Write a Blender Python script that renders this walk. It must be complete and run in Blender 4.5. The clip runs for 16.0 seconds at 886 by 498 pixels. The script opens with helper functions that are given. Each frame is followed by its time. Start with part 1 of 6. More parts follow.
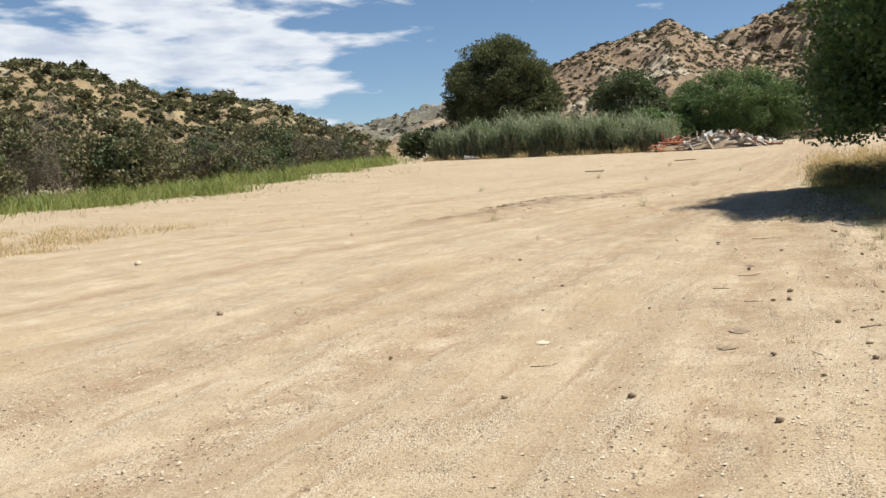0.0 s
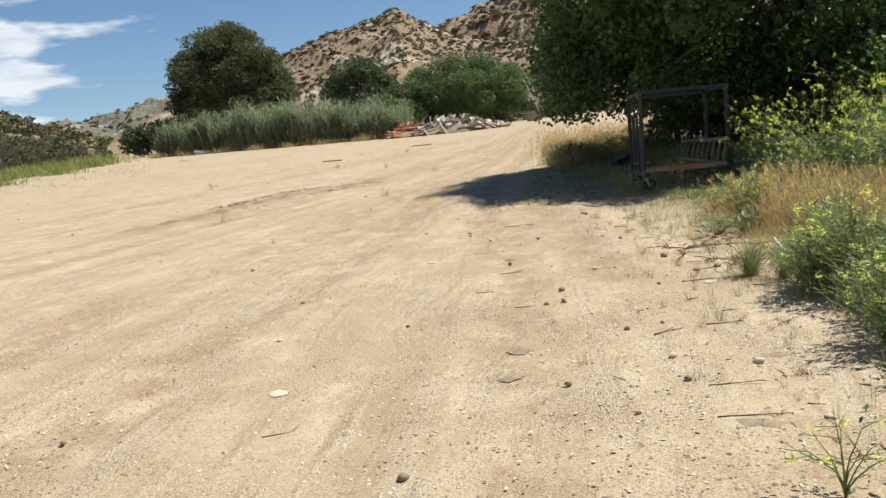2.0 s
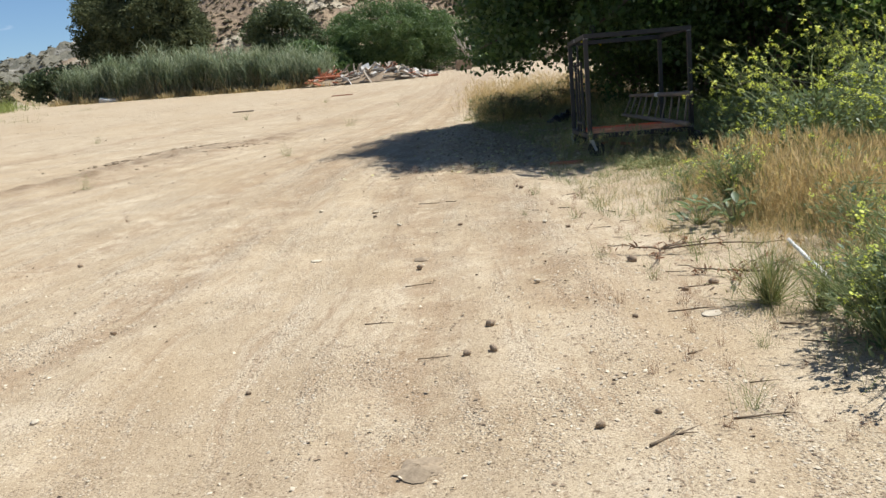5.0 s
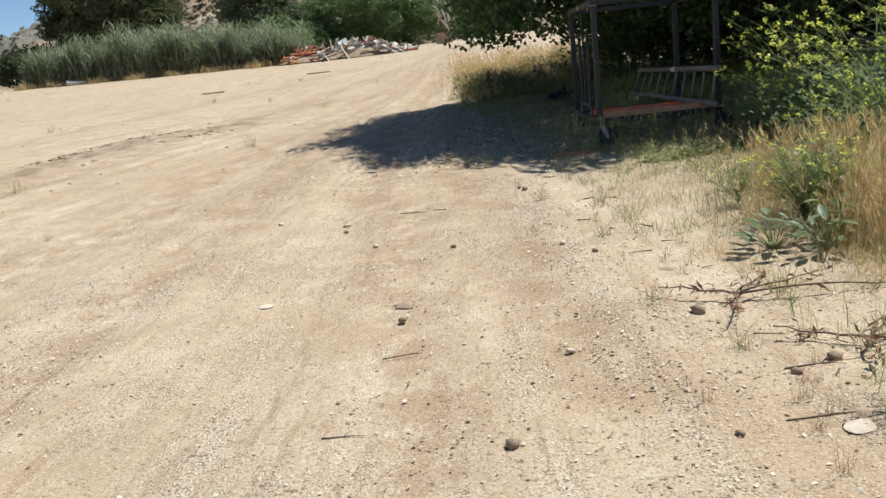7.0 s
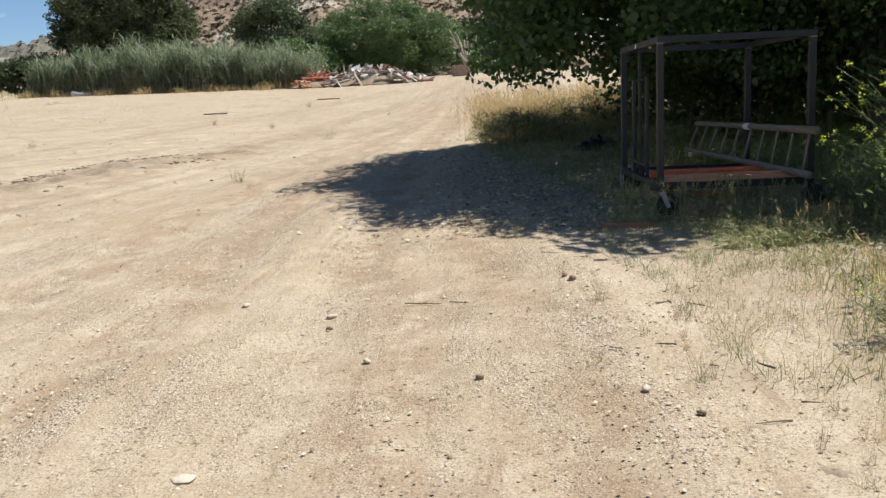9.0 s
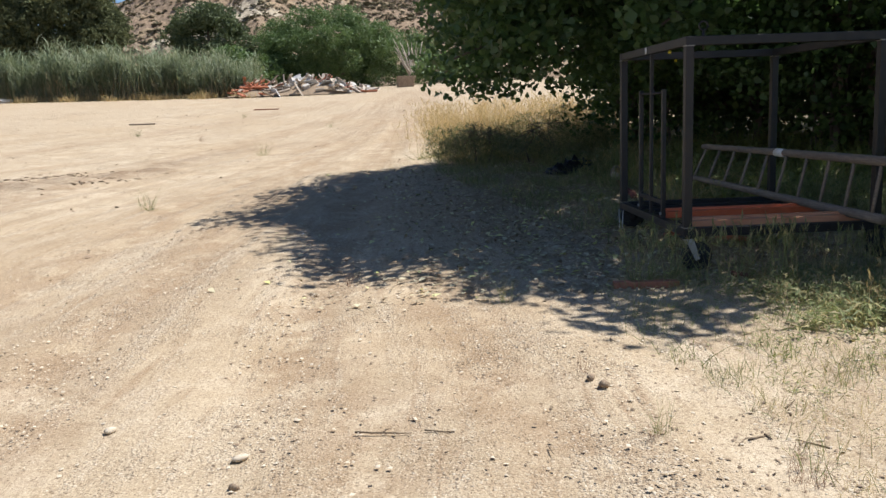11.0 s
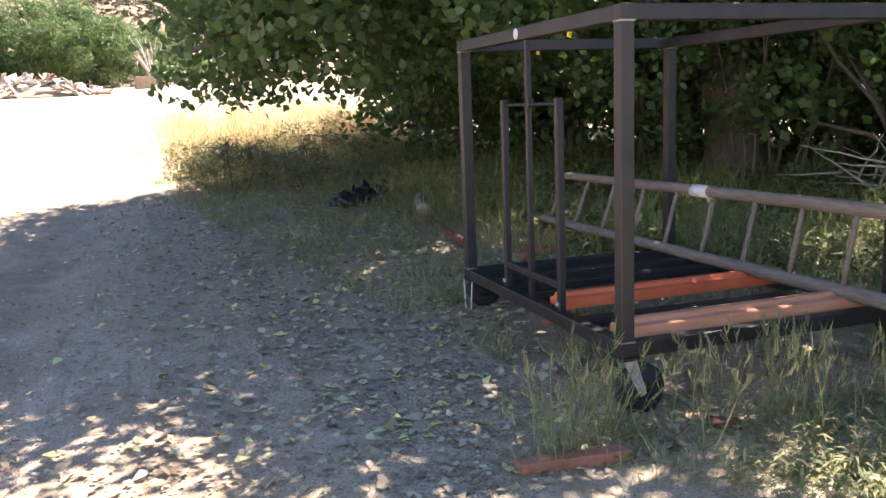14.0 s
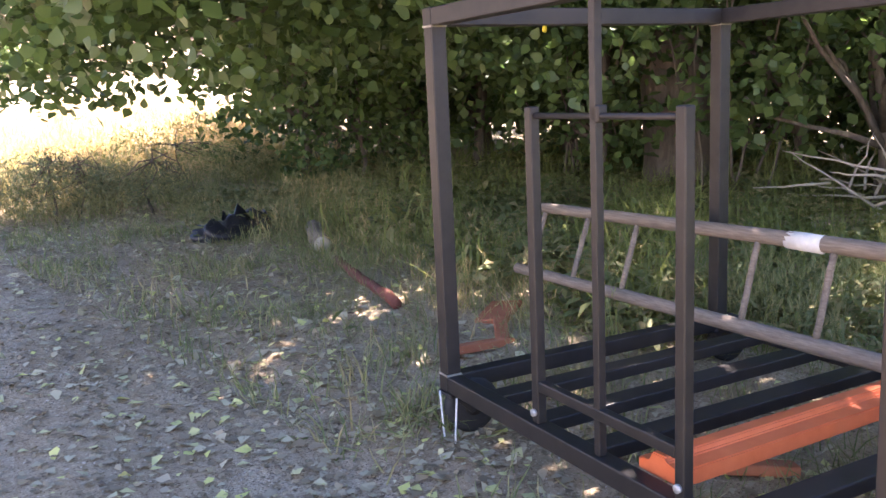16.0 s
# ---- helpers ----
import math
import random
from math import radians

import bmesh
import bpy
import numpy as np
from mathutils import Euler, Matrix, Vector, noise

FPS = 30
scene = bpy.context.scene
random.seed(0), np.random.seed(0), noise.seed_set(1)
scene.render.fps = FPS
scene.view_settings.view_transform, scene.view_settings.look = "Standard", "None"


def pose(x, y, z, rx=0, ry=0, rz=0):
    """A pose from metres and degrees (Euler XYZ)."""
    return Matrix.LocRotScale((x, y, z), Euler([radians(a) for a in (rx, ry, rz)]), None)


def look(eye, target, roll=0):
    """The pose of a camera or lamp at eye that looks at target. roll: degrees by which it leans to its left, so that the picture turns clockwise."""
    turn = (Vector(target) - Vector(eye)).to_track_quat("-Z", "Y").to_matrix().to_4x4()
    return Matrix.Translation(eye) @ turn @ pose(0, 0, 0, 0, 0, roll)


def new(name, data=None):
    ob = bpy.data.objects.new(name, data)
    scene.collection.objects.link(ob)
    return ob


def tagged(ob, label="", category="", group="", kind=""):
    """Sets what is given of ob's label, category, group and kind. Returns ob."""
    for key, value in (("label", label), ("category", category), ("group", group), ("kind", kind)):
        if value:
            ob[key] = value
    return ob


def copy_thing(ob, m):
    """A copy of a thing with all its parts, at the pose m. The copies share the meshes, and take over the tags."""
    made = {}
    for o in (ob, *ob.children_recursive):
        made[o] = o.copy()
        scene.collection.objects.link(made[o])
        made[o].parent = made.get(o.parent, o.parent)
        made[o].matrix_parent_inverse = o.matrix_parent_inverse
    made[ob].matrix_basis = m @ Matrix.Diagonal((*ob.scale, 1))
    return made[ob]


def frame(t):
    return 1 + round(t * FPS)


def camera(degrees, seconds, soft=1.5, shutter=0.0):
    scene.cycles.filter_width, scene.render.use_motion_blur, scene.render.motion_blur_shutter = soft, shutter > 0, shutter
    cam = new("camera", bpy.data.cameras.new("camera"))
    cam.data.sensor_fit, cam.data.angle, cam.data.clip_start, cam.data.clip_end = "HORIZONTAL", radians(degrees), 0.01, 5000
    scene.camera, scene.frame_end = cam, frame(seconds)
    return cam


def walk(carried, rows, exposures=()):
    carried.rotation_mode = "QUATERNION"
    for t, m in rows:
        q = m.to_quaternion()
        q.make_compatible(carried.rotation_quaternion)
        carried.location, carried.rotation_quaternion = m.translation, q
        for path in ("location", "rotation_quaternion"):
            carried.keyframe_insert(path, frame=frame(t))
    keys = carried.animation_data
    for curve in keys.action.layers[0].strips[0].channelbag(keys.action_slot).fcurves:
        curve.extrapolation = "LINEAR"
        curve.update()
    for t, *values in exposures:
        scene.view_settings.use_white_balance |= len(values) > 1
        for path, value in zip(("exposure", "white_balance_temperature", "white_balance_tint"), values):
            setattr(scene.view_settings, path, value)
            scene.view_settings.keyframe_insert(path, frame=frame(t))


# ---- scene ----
cam = camera(54.1, 16.0)
METRES, EYE, TILT, LEAN, TURN = 15.3, 1.5, 0.0, 0.0, 22.8
ROWS = [
    (0.0, 0.0, 0.0, 0.0, -0.18, -4.49, 2.35),
    (0.5, -0.0005, 0.0287, 0.0011, -10.6, -4.48, 3.64),
    (1.0, 0.0068, 0.0582, 0.0003, -13.57, -5.17, 3.87),
    (1.5, 0.0147, 0.0818, 0.0001, -14.24, -5.96, 4.81),
    (2.0, 0.021, 0.1081, 0.0024, -17.26, -6.27, 5.12),
    (2.5, 0.0348, 0.1332, 0.0016, -18.93, -6.48, 4.27),
    (3.0, 0.0465, 0.1544, 0.0034, -18.65, -6.85, 2.9),
    (3.5, 0.0579, 0.1828, 0.0043, -22.29, -7.97, 3.64),
    (4.0, 0.0715, 0.2097, 0.0041, -22.3, -8.95, 3.91),
    (6.5, 0.1249, 0.3409, 0.0102, -22.26, -10.92, 5.98),
    (7.0, 0.1358, 0.3709, 0.0114, -23.12, -11.74, 5.86),
    (7.5, 0.1439, 0.4014, 0.0108, -22.93, -12.45, 3.84),
    (8.0, 0.1522, 0.4303, 0.0117, -24.73, -12.0, 3.1),
    (8.5, 0.1681, 0.4627, 0.0148, -22.28, -10.29, 2.52),
    (11.0, 0.2241, 0.6221, 0.0203, -26.05, -9.09, 1.9),
    (11.5, 0.2365, 0.6509, 0.0214, -33.81, -9.96, 3.08),
    (12.0, 0.2469, 0.6772, 0.0234, -43.02, -9.63, 3.11),
    (12.5, 0.2692, 0.7037, 0.0258, -48.95, -11.12, 1.01),
    (13.0, 0.2838, 0.7336, 0.0271, -52.92, -10.01, 0.41),
    (13.5, 0.3009, 0.7638, 0.0263, -49.1, -8.09, 1.95),
    (14.0, 0.316, 0.7965, 0.0266, -42.08, -9.55, 2.12),
    (14.5, 0.3301, 0.8271, 0.0292, -43.87, -9.09, 2.44),
    (15.0, 0.3511, 0.8558, 0.0309, -47.52, -8.86, 1.45),
    (15.5, 0.3672, 0.8844, 0.0295, -48.26, -10.24, 1.1),
    (16.0, 0.3857, 0.9109, 0.0306, -51.94, -10.32, 2.6),
]
walk(cam, [(t, pose(0, 0, EYE, TILT, LEAN, TURN) @ pose(METRES * x, METRES * y, METRES * z, 90 + pitch, roll, yaw)) for t, x, y, z, yaw, pitch, roll in ROWS],
     exposures=[(0.0, 0.45, 6450, 8), (1.5, 0.46, 6400, 6), (4.0, 0.49, 6100, 7), (8.5, 0.47, 5950, 9), (11.0, 0.57, 6000, 11), (12.0, 0.82, 6050, 13), (12.5, 1.1, 6050, 14), (13.0, 1.15, 6150, 15),
                (13.5, 2.25, 6250, 18), (14.0, 2.3, 6400, 21), (14.5, 1.95, 6500, 23), (15.0, 2.4, 6550, 24), (15.5, 2.6, 6600, 26), (16.0, 3.3, 6700, 29)])

# ---------------------------------------------------------------- sky, sun
SUN_AZ, SUN_EL = 20.0, 62.0          # azimuth from +x towards +y
world = bpy.data.worlds.new("sky")
scene.world = world
world.use_nodes = True
wn, wl = world.node_tree.nodes, world.node_tree.links
wn.clear()
w_out = wn.new("ShaderNodeOutputWorld")
w_bg = wn.new("ShaderNodeBackground")
w_sky = wn.new("ShaderNodeTexSky")
w_sky.sky_type = 'NISHITA'
w_sky.sun_disc = False
w_sky.sun_elevation = radians(SUN_EL)
w_sky.sun_rotation = radians(90 - SUN_AZ)
w_sky.altitude = 1500
w_sky.dust_density = 0.12
w_sky.ozone_density = 4.0
w_bg.inputs["Strength"].default_value = 0.073
w_geo = wn.new("ShaderNodeTexCoord")
w_sep = wn.new("ShaderNodeSeparateXYZ")
wl.new(w_geo.outputs["Generated"], w_sep.inputs[0])


def wmath(op, a, b=None, c=None, clamp=False):
    n = wn.new("ShaderNodeMath")
    n.operation, n.use_clamp = op, clamp
    for i, v in enumerate((a, b, c)):
        if v is None:
            continue
        if isinstance(v, (int, float)):
            n.inputs[i].default_value = v
        else:
            wl.new(v, n.inputs[i])
    return n.outputs[0]


# cumulus bank low over the hills on the lot's open side, thinning towards the pine
w_az = wmath('ARCTAN2', w_sep.outputs["X"], w_sep.outputs["Y"])
w_comb = wn.new("ShaderNodeCombineXYZ")
wl.new(wmath('MULTIPLY', w_az, 6.0), w_comb.inputs[0])
wl.new(wmath('MULTIPLY', w_sep.outputs["Z"], 24.0), w_comb.inputs[1])
w_n1 = wn.new("ShaderNodeTexNoise")
w_n1.inputs["Scale"].default_value = 1.3
w_n1.inputs["Detail"].default_value = 9
w_n1.inputs["Roughness"].default_value = 0.5
wl.new(w_comb.outputs[0], w_n1.inputs["Vector"])
w_side = wmath('MULTIPLY', wmath('SUBTRACT', -0.37, w_az), 4.0, clamp=True)
w_env = wmath('SUBTRACT', 1.0, wmath('MULTIPLY', wmath('ABSOLUTE', wmath('SUBTRACT', w_sep.outputs["Z"], 0.155)), 9.0), clamp=True)
w_env = wmath('MULTIPLY', w_side, w_env)
w_dens = wmath('ADD', w_n1.outputs["Fac"], wmath('MULTIPLY', w_env, 0.33))
w_dens = wmath('MULTIPLY', wmath('SUBTRACT', w_dens, 0.61), 10.0, clamp=True)
w_dens = wmath('MULTIPLY', w_dens, wmath('MULTIPLY', wmath('SUBTRACT', 0.42, w_sep.outputs["Z"]), 6.0, clamp=True))
w_mix = wn.new("ShaderNodeMix")
w_mix.data_type = 'RGBA'
wl.new(wmath('MULTIPLY', w_dens, 0.9), w_mix.inputs["Factor"])
wl.new(w_sky.outputs[0], w_mix.inputs["A"])
w_n2 = wn.new("ShaderNodeTexNoise")
w_n2.inputs["Scale"].default_value = 2.6
w_n2.inputs["Detail"].default_value = 6
wl.new(w_comb.outputs[0], w_n2.inputs["Vector"])
w_ramp = wn.new("ShaderNodeValToRGB")
w_ramp.color_ramp.elements[0].position, w_ramp.color_ramp.elements[0].color = 0.35, (6.2, 6.7, 7.9, 1)
w_ramp.color_ramp.elements[1].position, w_ramp.color_ramp.elements[1].color = 0.6, (9.2, 9.4, 9.8, 1)
wl.new(w_n2.outputs["Fac"], w_ramp.inputs[0])
wl.new(w_ramp.outputs[0], w_mix.inputs["B"])
wl.new(w_mix.outputs["Result"], w_bg.inputs["Color"])
wl.new(w_bg.outputs[0], w_out.inputs[0])

sun_data = bpy.data.lights.new("sun", 'SUN')
sun_data.energy, sun_data.angle, sun_data.color = 5.0, radians(0.53), (1.0, 0.95, 0.86)
sun = new("sun", sun_data)
sx = math.cos(radians(SUN_EL)) * math.cos(radians(SUN_AZ))
sy = math.cos(radians(SUN_EL)) * math.sin(radians(SUN_AZ))
sun.matrix_world = look((sx * 200, sy * 200, math.sin(radians(SUN_EL)) * 200), (0, 0, 0))

# ---------------------------------------------------------------- builders
R = np.random.default_rng(7)


def mesh_np(name, verts, faces, mat=None, parent=None, smooth=False, label=""):
    """One mesh object from arrays: verts (n,3), faces (m,k)."""
    verts, faces = np.asarray(verts, np.float32), np.asarray(faces, np.int32)
    me = bpy.data.meshes.new(name)
    m, k = faces.shape
    me.vertices.add(len(verts))
    me.vertices.foreach_set("co", verts.ravel())
    me.loops.add(m * k)
    me.loops.foreach_set("vertex_index", faces.ravel())
    me.polygons.add(m)
    me.polygons.foreach_set("loop_start", np.arange(0, m * k, k, dtype=np.int32))
    if smooth:
        me.polygons.foreach_set("use_smooth", np.ones(m, dtype=bool))
    me.update(calc_edges=True)
    if mat:
        me.materials.append(mat)
    ob = new(name, me)
    if parent:
        ob.parent = parent
    if label:
        ob["label"] = label
    return ob


def part(name, bm, mat, parent=None, label="", smooth=False):
    """A bmesh as one mesh object under a thing or a part."""
    me = bpy.data.meshes.new(name)
    if smooth:
        for f in bm.faces:
            f.smooth = True
    bm.to_mesh(me)
    bm.free()
    me.materials.append(mat)
    ob = new(name, me)
    if parent:
        ob.parent = parent
    if label:
        ob["label"] = label
    return ob


def empty(name, loc=(0, 0, 0), rz=0):
    ob = new(name)
    ob.matrix_world = pose(*loc, 0, 0, rz)
    ob.empty_display_size = 0.2
    return ob


def rot_arr(yaw, tilt, spin):
    """Matrices Rz(yaw) Rx(tilt) Rz(spin), one for each entry."""
    cy, sy_, ct, st, cs, ss = np.cos(yaw), np.sin(yaw), np.cos(tilt), np.sin(tilt), np.cos(spin), np.sin(spin)
    z, o = np.zeros_like(cy), np.ones_like(cy)
    a = np.stack([cy, -sy_, z, sy_, cy, z, z, z, o], -1).reshape(-1, 3, 3)
    b = np.stack([o, z, z, z, ct, -st, z, st, ct], -1).reshape(-1, 3, 3)
    c = np.stack([cs, -ss, z, ss, cs, z, z, z, o], -1).reshape(-1, 3, 3)
    return a @ b @ c


def stamp(tv, tf, pos, rot, scale):
    """Copies of a template (tv, tf) at pos, turned by rot, sized by scale: arrays of verts and faces."""
    tv, tf = np.asarray(tv, float), np.asarray(tf, int)
    n = len(pos)
    scale = np.broadcast_to(np.asarray(scale, float).reshape(len(np.atleast_1d(scale)), -1), (n, 3)) if np.ndim(scale) < 2 else scale
    v = np.einsum("nij,nkj->nki", rot, tv[None] * scale[:, None, :]) + np.asarray(pos)[:, None, :]
    f = tf[None] + (np.arange(n) * len(tv))[:, None, None]
    return v.reshape(-1, 3), f.reshape(-1, tf.shape[1])


def merge(pieces):
    vs, fs, o = [], [], 0
    for v, f in pieces:
        vs.append(v)
        fs.append(f + o)
        o += len(v)
    return np.concatenate(vs), np.concatenate(fs)


def tube(points, radii, sides=6):
    """A tapered tube along points: arrays of verts and quads, ends closed to a point."""
    p = np.asarray(points, float)
    r = np.broadcast_to(np.asarray(radii, float), (len(p),)).copy()
    p = np.vstack([p[:1], p, p[-1:]])
    r = np.concatenate([[1e-4], r, [1e-4]])
    t = np.gradient(p, axis=0)
    t[0], t[-1] = p[2] - p[1], p[-2] - p[-3]
    t /= np.linalg.norm(t, axis=1)[:, None] + 1e-9
    ref = np.where(np.abs(t[:, 2:3]) > 0.9, [[1.0, 0, 0]], [[0, 0, 1.0]])
    u = np.cross(t, ref)
    u /= np.linalg.norm(u, axis=1)[:, None] + 1e-9
    w = np.cross(t, u)
    a = np.linspace(0, 2 * np.pi, sides, endpoint=False)
    ring = np.cos(a)[None, :, None] * u[:, None] + np.sin(a)[None, :, None] * w[:, None]
    v = (p[:, None] + ring * r[:, None, None]).reshape(-1, 3)
    i = np.arange(len(p) - 1)[:, None] * sides
    j = np.arange(sides)[None]
    jn = (j + 1) % sides
    f = np.stack([i + j, i + jn, i + sides + jn, i + sides + j], -1).reshape(-1, 4)
    return v, f


def wander(p0, p1, n, amp, sag=0.0):
    """A line from p0 to p1 that wanders by amp and sags."""
    t = np.linspace(0, 1, n)
    p = np.asarray(p0)[None] * (1 - t[:, None]) + np.asarray(p1)[None] * t[:, None]
    k = R.normal(0, amp, (n, 3))
    k = np.cumsum(k, 0) * 0.5
    k -= k[0] + (k[-1] - k[0]) * t[:, None]
    p = p + k
    p[:, 2] -= sag * 4 * t * (1 - t)
    return p


def box_bm(bm, lo, hi, bevel=0.0):
    vs = bmesh.ops.create_cube(bm, size=1.0)["verts"]
    lo, hi = Vector(lo), Vector(hi)
    c, s = (lo + hi) / 2, hi - lo
    for v in vs:
        v.co = Vector((v.co.x * s.x, v.co.y * s.y, v.co.z * s.z)) + c
    if bevel:
        es = list({e for v in vs for e in v.link_edges})
        bmesh.ops.bevel(bm, geom=es, offset=bevel, segments=2, affect='EDGES', profile=0.5)


def bar(name, lo, hi, mat, parent, bevel=0.004, label=""):
    bm = bmesh.new()
    box_bm(bm, lo, hi, bevel)
    return part(name, bm, mat, parent, label)


# ---------------------------------------------------------------- materials
def nodes_of(name):
    m = bpy.data.materials.new(name)
    m.use_nodes = True
    nt = m.node_tree
    nt.nodes.clear()
    out = nt.nodes.new("ShaderNodeOutputMaterial")
    bsdf = nt.nodes.new("ShaderNodeBsdfPrincipled")
    nt.links.new(bsdf.outputs[0], out.inputs[0])
    return m, nt, bsdf, out


def n_noise(nt, vec, scale, detail=6, rough=0.6):
    n = nt.nodes.new("ShaderNodeTexNoise")
    n.inputs["Scale"].default_value, n.inputs["Detail"].default_value, n.inputs["Roughness"].default_value = scale, detail, rough
    if vec is not None:
        nt.links.new(vec, n.inputs["Vector"])
    return n.outputs["Fac"]


def n_ramp(nt, fac, stops):
    r = nt.nodes.new("ShaderNodeValToRGB")
    e = r.color_ramp.elements
    while len(e) < len(stops):
        e.new(0.5)
    for el, (p, c) in zip(e, stops):
        el.position, el.color = p, (*c, 1) if len(c) == 3 else c
    nt.links.new(fac, r.inputs[0])
    return r.outputs[0]


def n_mix(nt, fac, a, b, mode='MIX'):
    m = nt.nodes.new("ShaderNodeMix")
    m.data_type, m.blend_type = 'RGBA', mode
    for key, v in (("Factor", fac), ("A", a), ("B", b)):
        if isinstance(v, (int, float)):
            m.inputs[key].default_value = v
        elif isinstance(v, tuple):
            m.inputs[key].default_value = (*v, 1)
        else:
            nt.links.new(v, m.inputs[key])
    return m.outputs["Result"]


def n_math(nt, op, a, b=0.0, clamp=False):
    m = nt.nodes.new("ShaderNodeMath")
    m.operation, m.use_clamp = op, clamp
    for i, v in enumerate((a, b)):
        if isinstance(v, (int, float)):
            m.inputs[i].default_value = v
        else:
            nt.links.new(v, m.inputs[i])
    return m.outputs[0]


def n_bump(nt, bsdf, h, strength, dist):
    b = nt.nodes.new("ShaderNodeBump")
    b.inputs["Strength"].default_value, b.inputs["Distance"].default_value = strength, dist
    nt.links.new(h, b.inputs["Height"])
    nt.links.new(b.outputs[0], bsdf.inputs["Normal"])


def plain(name, c1, c2, scale=20.0, rough=0.7, bump=0.3, dist=0.003, metal=0.0, stretch=None, c3=None, island=0.0):
    """Two-scale mottled surface between c1 and c2, with a third stain colour."""
    m, nt, bsdf, out = nodes_of(name)
    co = nt.nodes.new("ShaderNodeTexCoord").outputs["Object"]
    if stretch:
        mp = nt.nodes.new("ShaderNodeMapping")
        mp.inputs["Scale"].default_value = stretch
        nt.links.new(co, mp.inputs[0])
        co = mp.outputs[0]
    fine = n_noise(nt, co, scale, 8, 0.65)
    broad = n_noise(nt, co, scale * 0.13, 4, 0.6)
    col = n_ramp(nt, fine, [(0.32, c1), (0.68, c2)])
    if c3:
        col = n_mix(nt, n_ramp(nt, broad, [(0.5, (0, 0, 0)), (0.66, (1, 1, 1))]), col, c3)
    else:
        dark = tuple(x * 0.7 for x in c1)
        col = n_mix(nt, n_ramp(nt, broad, [(0.45, (0, 0, 0)), (0.75, (0.6, 0.6, 0.6))]), col, dark)
    if island:
        g = nt.nodes.new("ShaderNodeNewGeometry").outputs["Random Per Island"]
        v = n_math(nt, 'ADD', n_math(nt, 'MULTIPLY', g, island), 1 - island / 2)
        hv = nt.nodes.new("ShaderNodeHueSaturation")
        nt.links.new(v, hv.inputs["Value"])
        nt.links.new(col, hv.inputs["Color"])
        col = hv.outputs[0]
    nt.links.new(col, bsdf.inputs["Base Color"])
    bsdf.inputs["Roughness"].default_value = rough
    bsdf.inputs["Metallic"].default_value = metal
    if bump:
        n_bump(nt, bsdf, fine, bump, dist)
    return m


def leafy(name, c1, c2, trans=0.35, rough=0.5, spread=1.0, c3=None, world_scale=0.5, gloss=0.35):
    """Leaf or blade: colour varies leaf by leaf and in broad drifts; light shines through."""
    m, nt, bsdf, out = nodes_of(name)
    geo = nt.nodes.new("ShaderNodeNewGeometry")
    co = nt.nodes.new("ShaderNodeTexCoord").outputs["Object"]
    drift = n_noise(nt, co, world_scale, 3)
    f = n_math(nt, 'ADD', n_math(nt, 'MULTIPLY', geo.outputs["Random Per Island"], 0.7 * spread), n_math(nt, 'MULTIPLY', drift, 0.5))
    stops = [(0.15, c1), (0.85, c2)] if not c3 else [(0.12, c1), (0.62, c2), (0.95, c3)]
    col = n_ramp(nt, f, stops)
    nt.links.new(col, bsdf.inputs["Base Color"])
    bsdf.inputs["Roughness"].default_value = rough
    bsdf.inputs["Specular IOR Level"].default_value = gloss
    tr = nt.nodes.new("ShaderNodeBsdfTranslucent")
    hs = nt.nodes.new("ShaderNodeHueSaturation")
    hs.inputs["Saturation"].default_value, hs.inputs["Value"].default_value = 1.1, 1.25
    nt.links.new(col, hs.inputs["Color"])
    nt.links.new(hs.outputs[0], tr.inputs["Color"])
    mx = nt.nodes.new("ShaderNodeMixShader")
    mx.inputs[0].default_value = trans
    nt.links.new(bsdf.outputs[0], mx.inputs[1])
    nt.links.new(tr.outputs[0], mx.inputs[2])
    nt.links.new(mx.outputs[0], out.inputs[0])
    return m


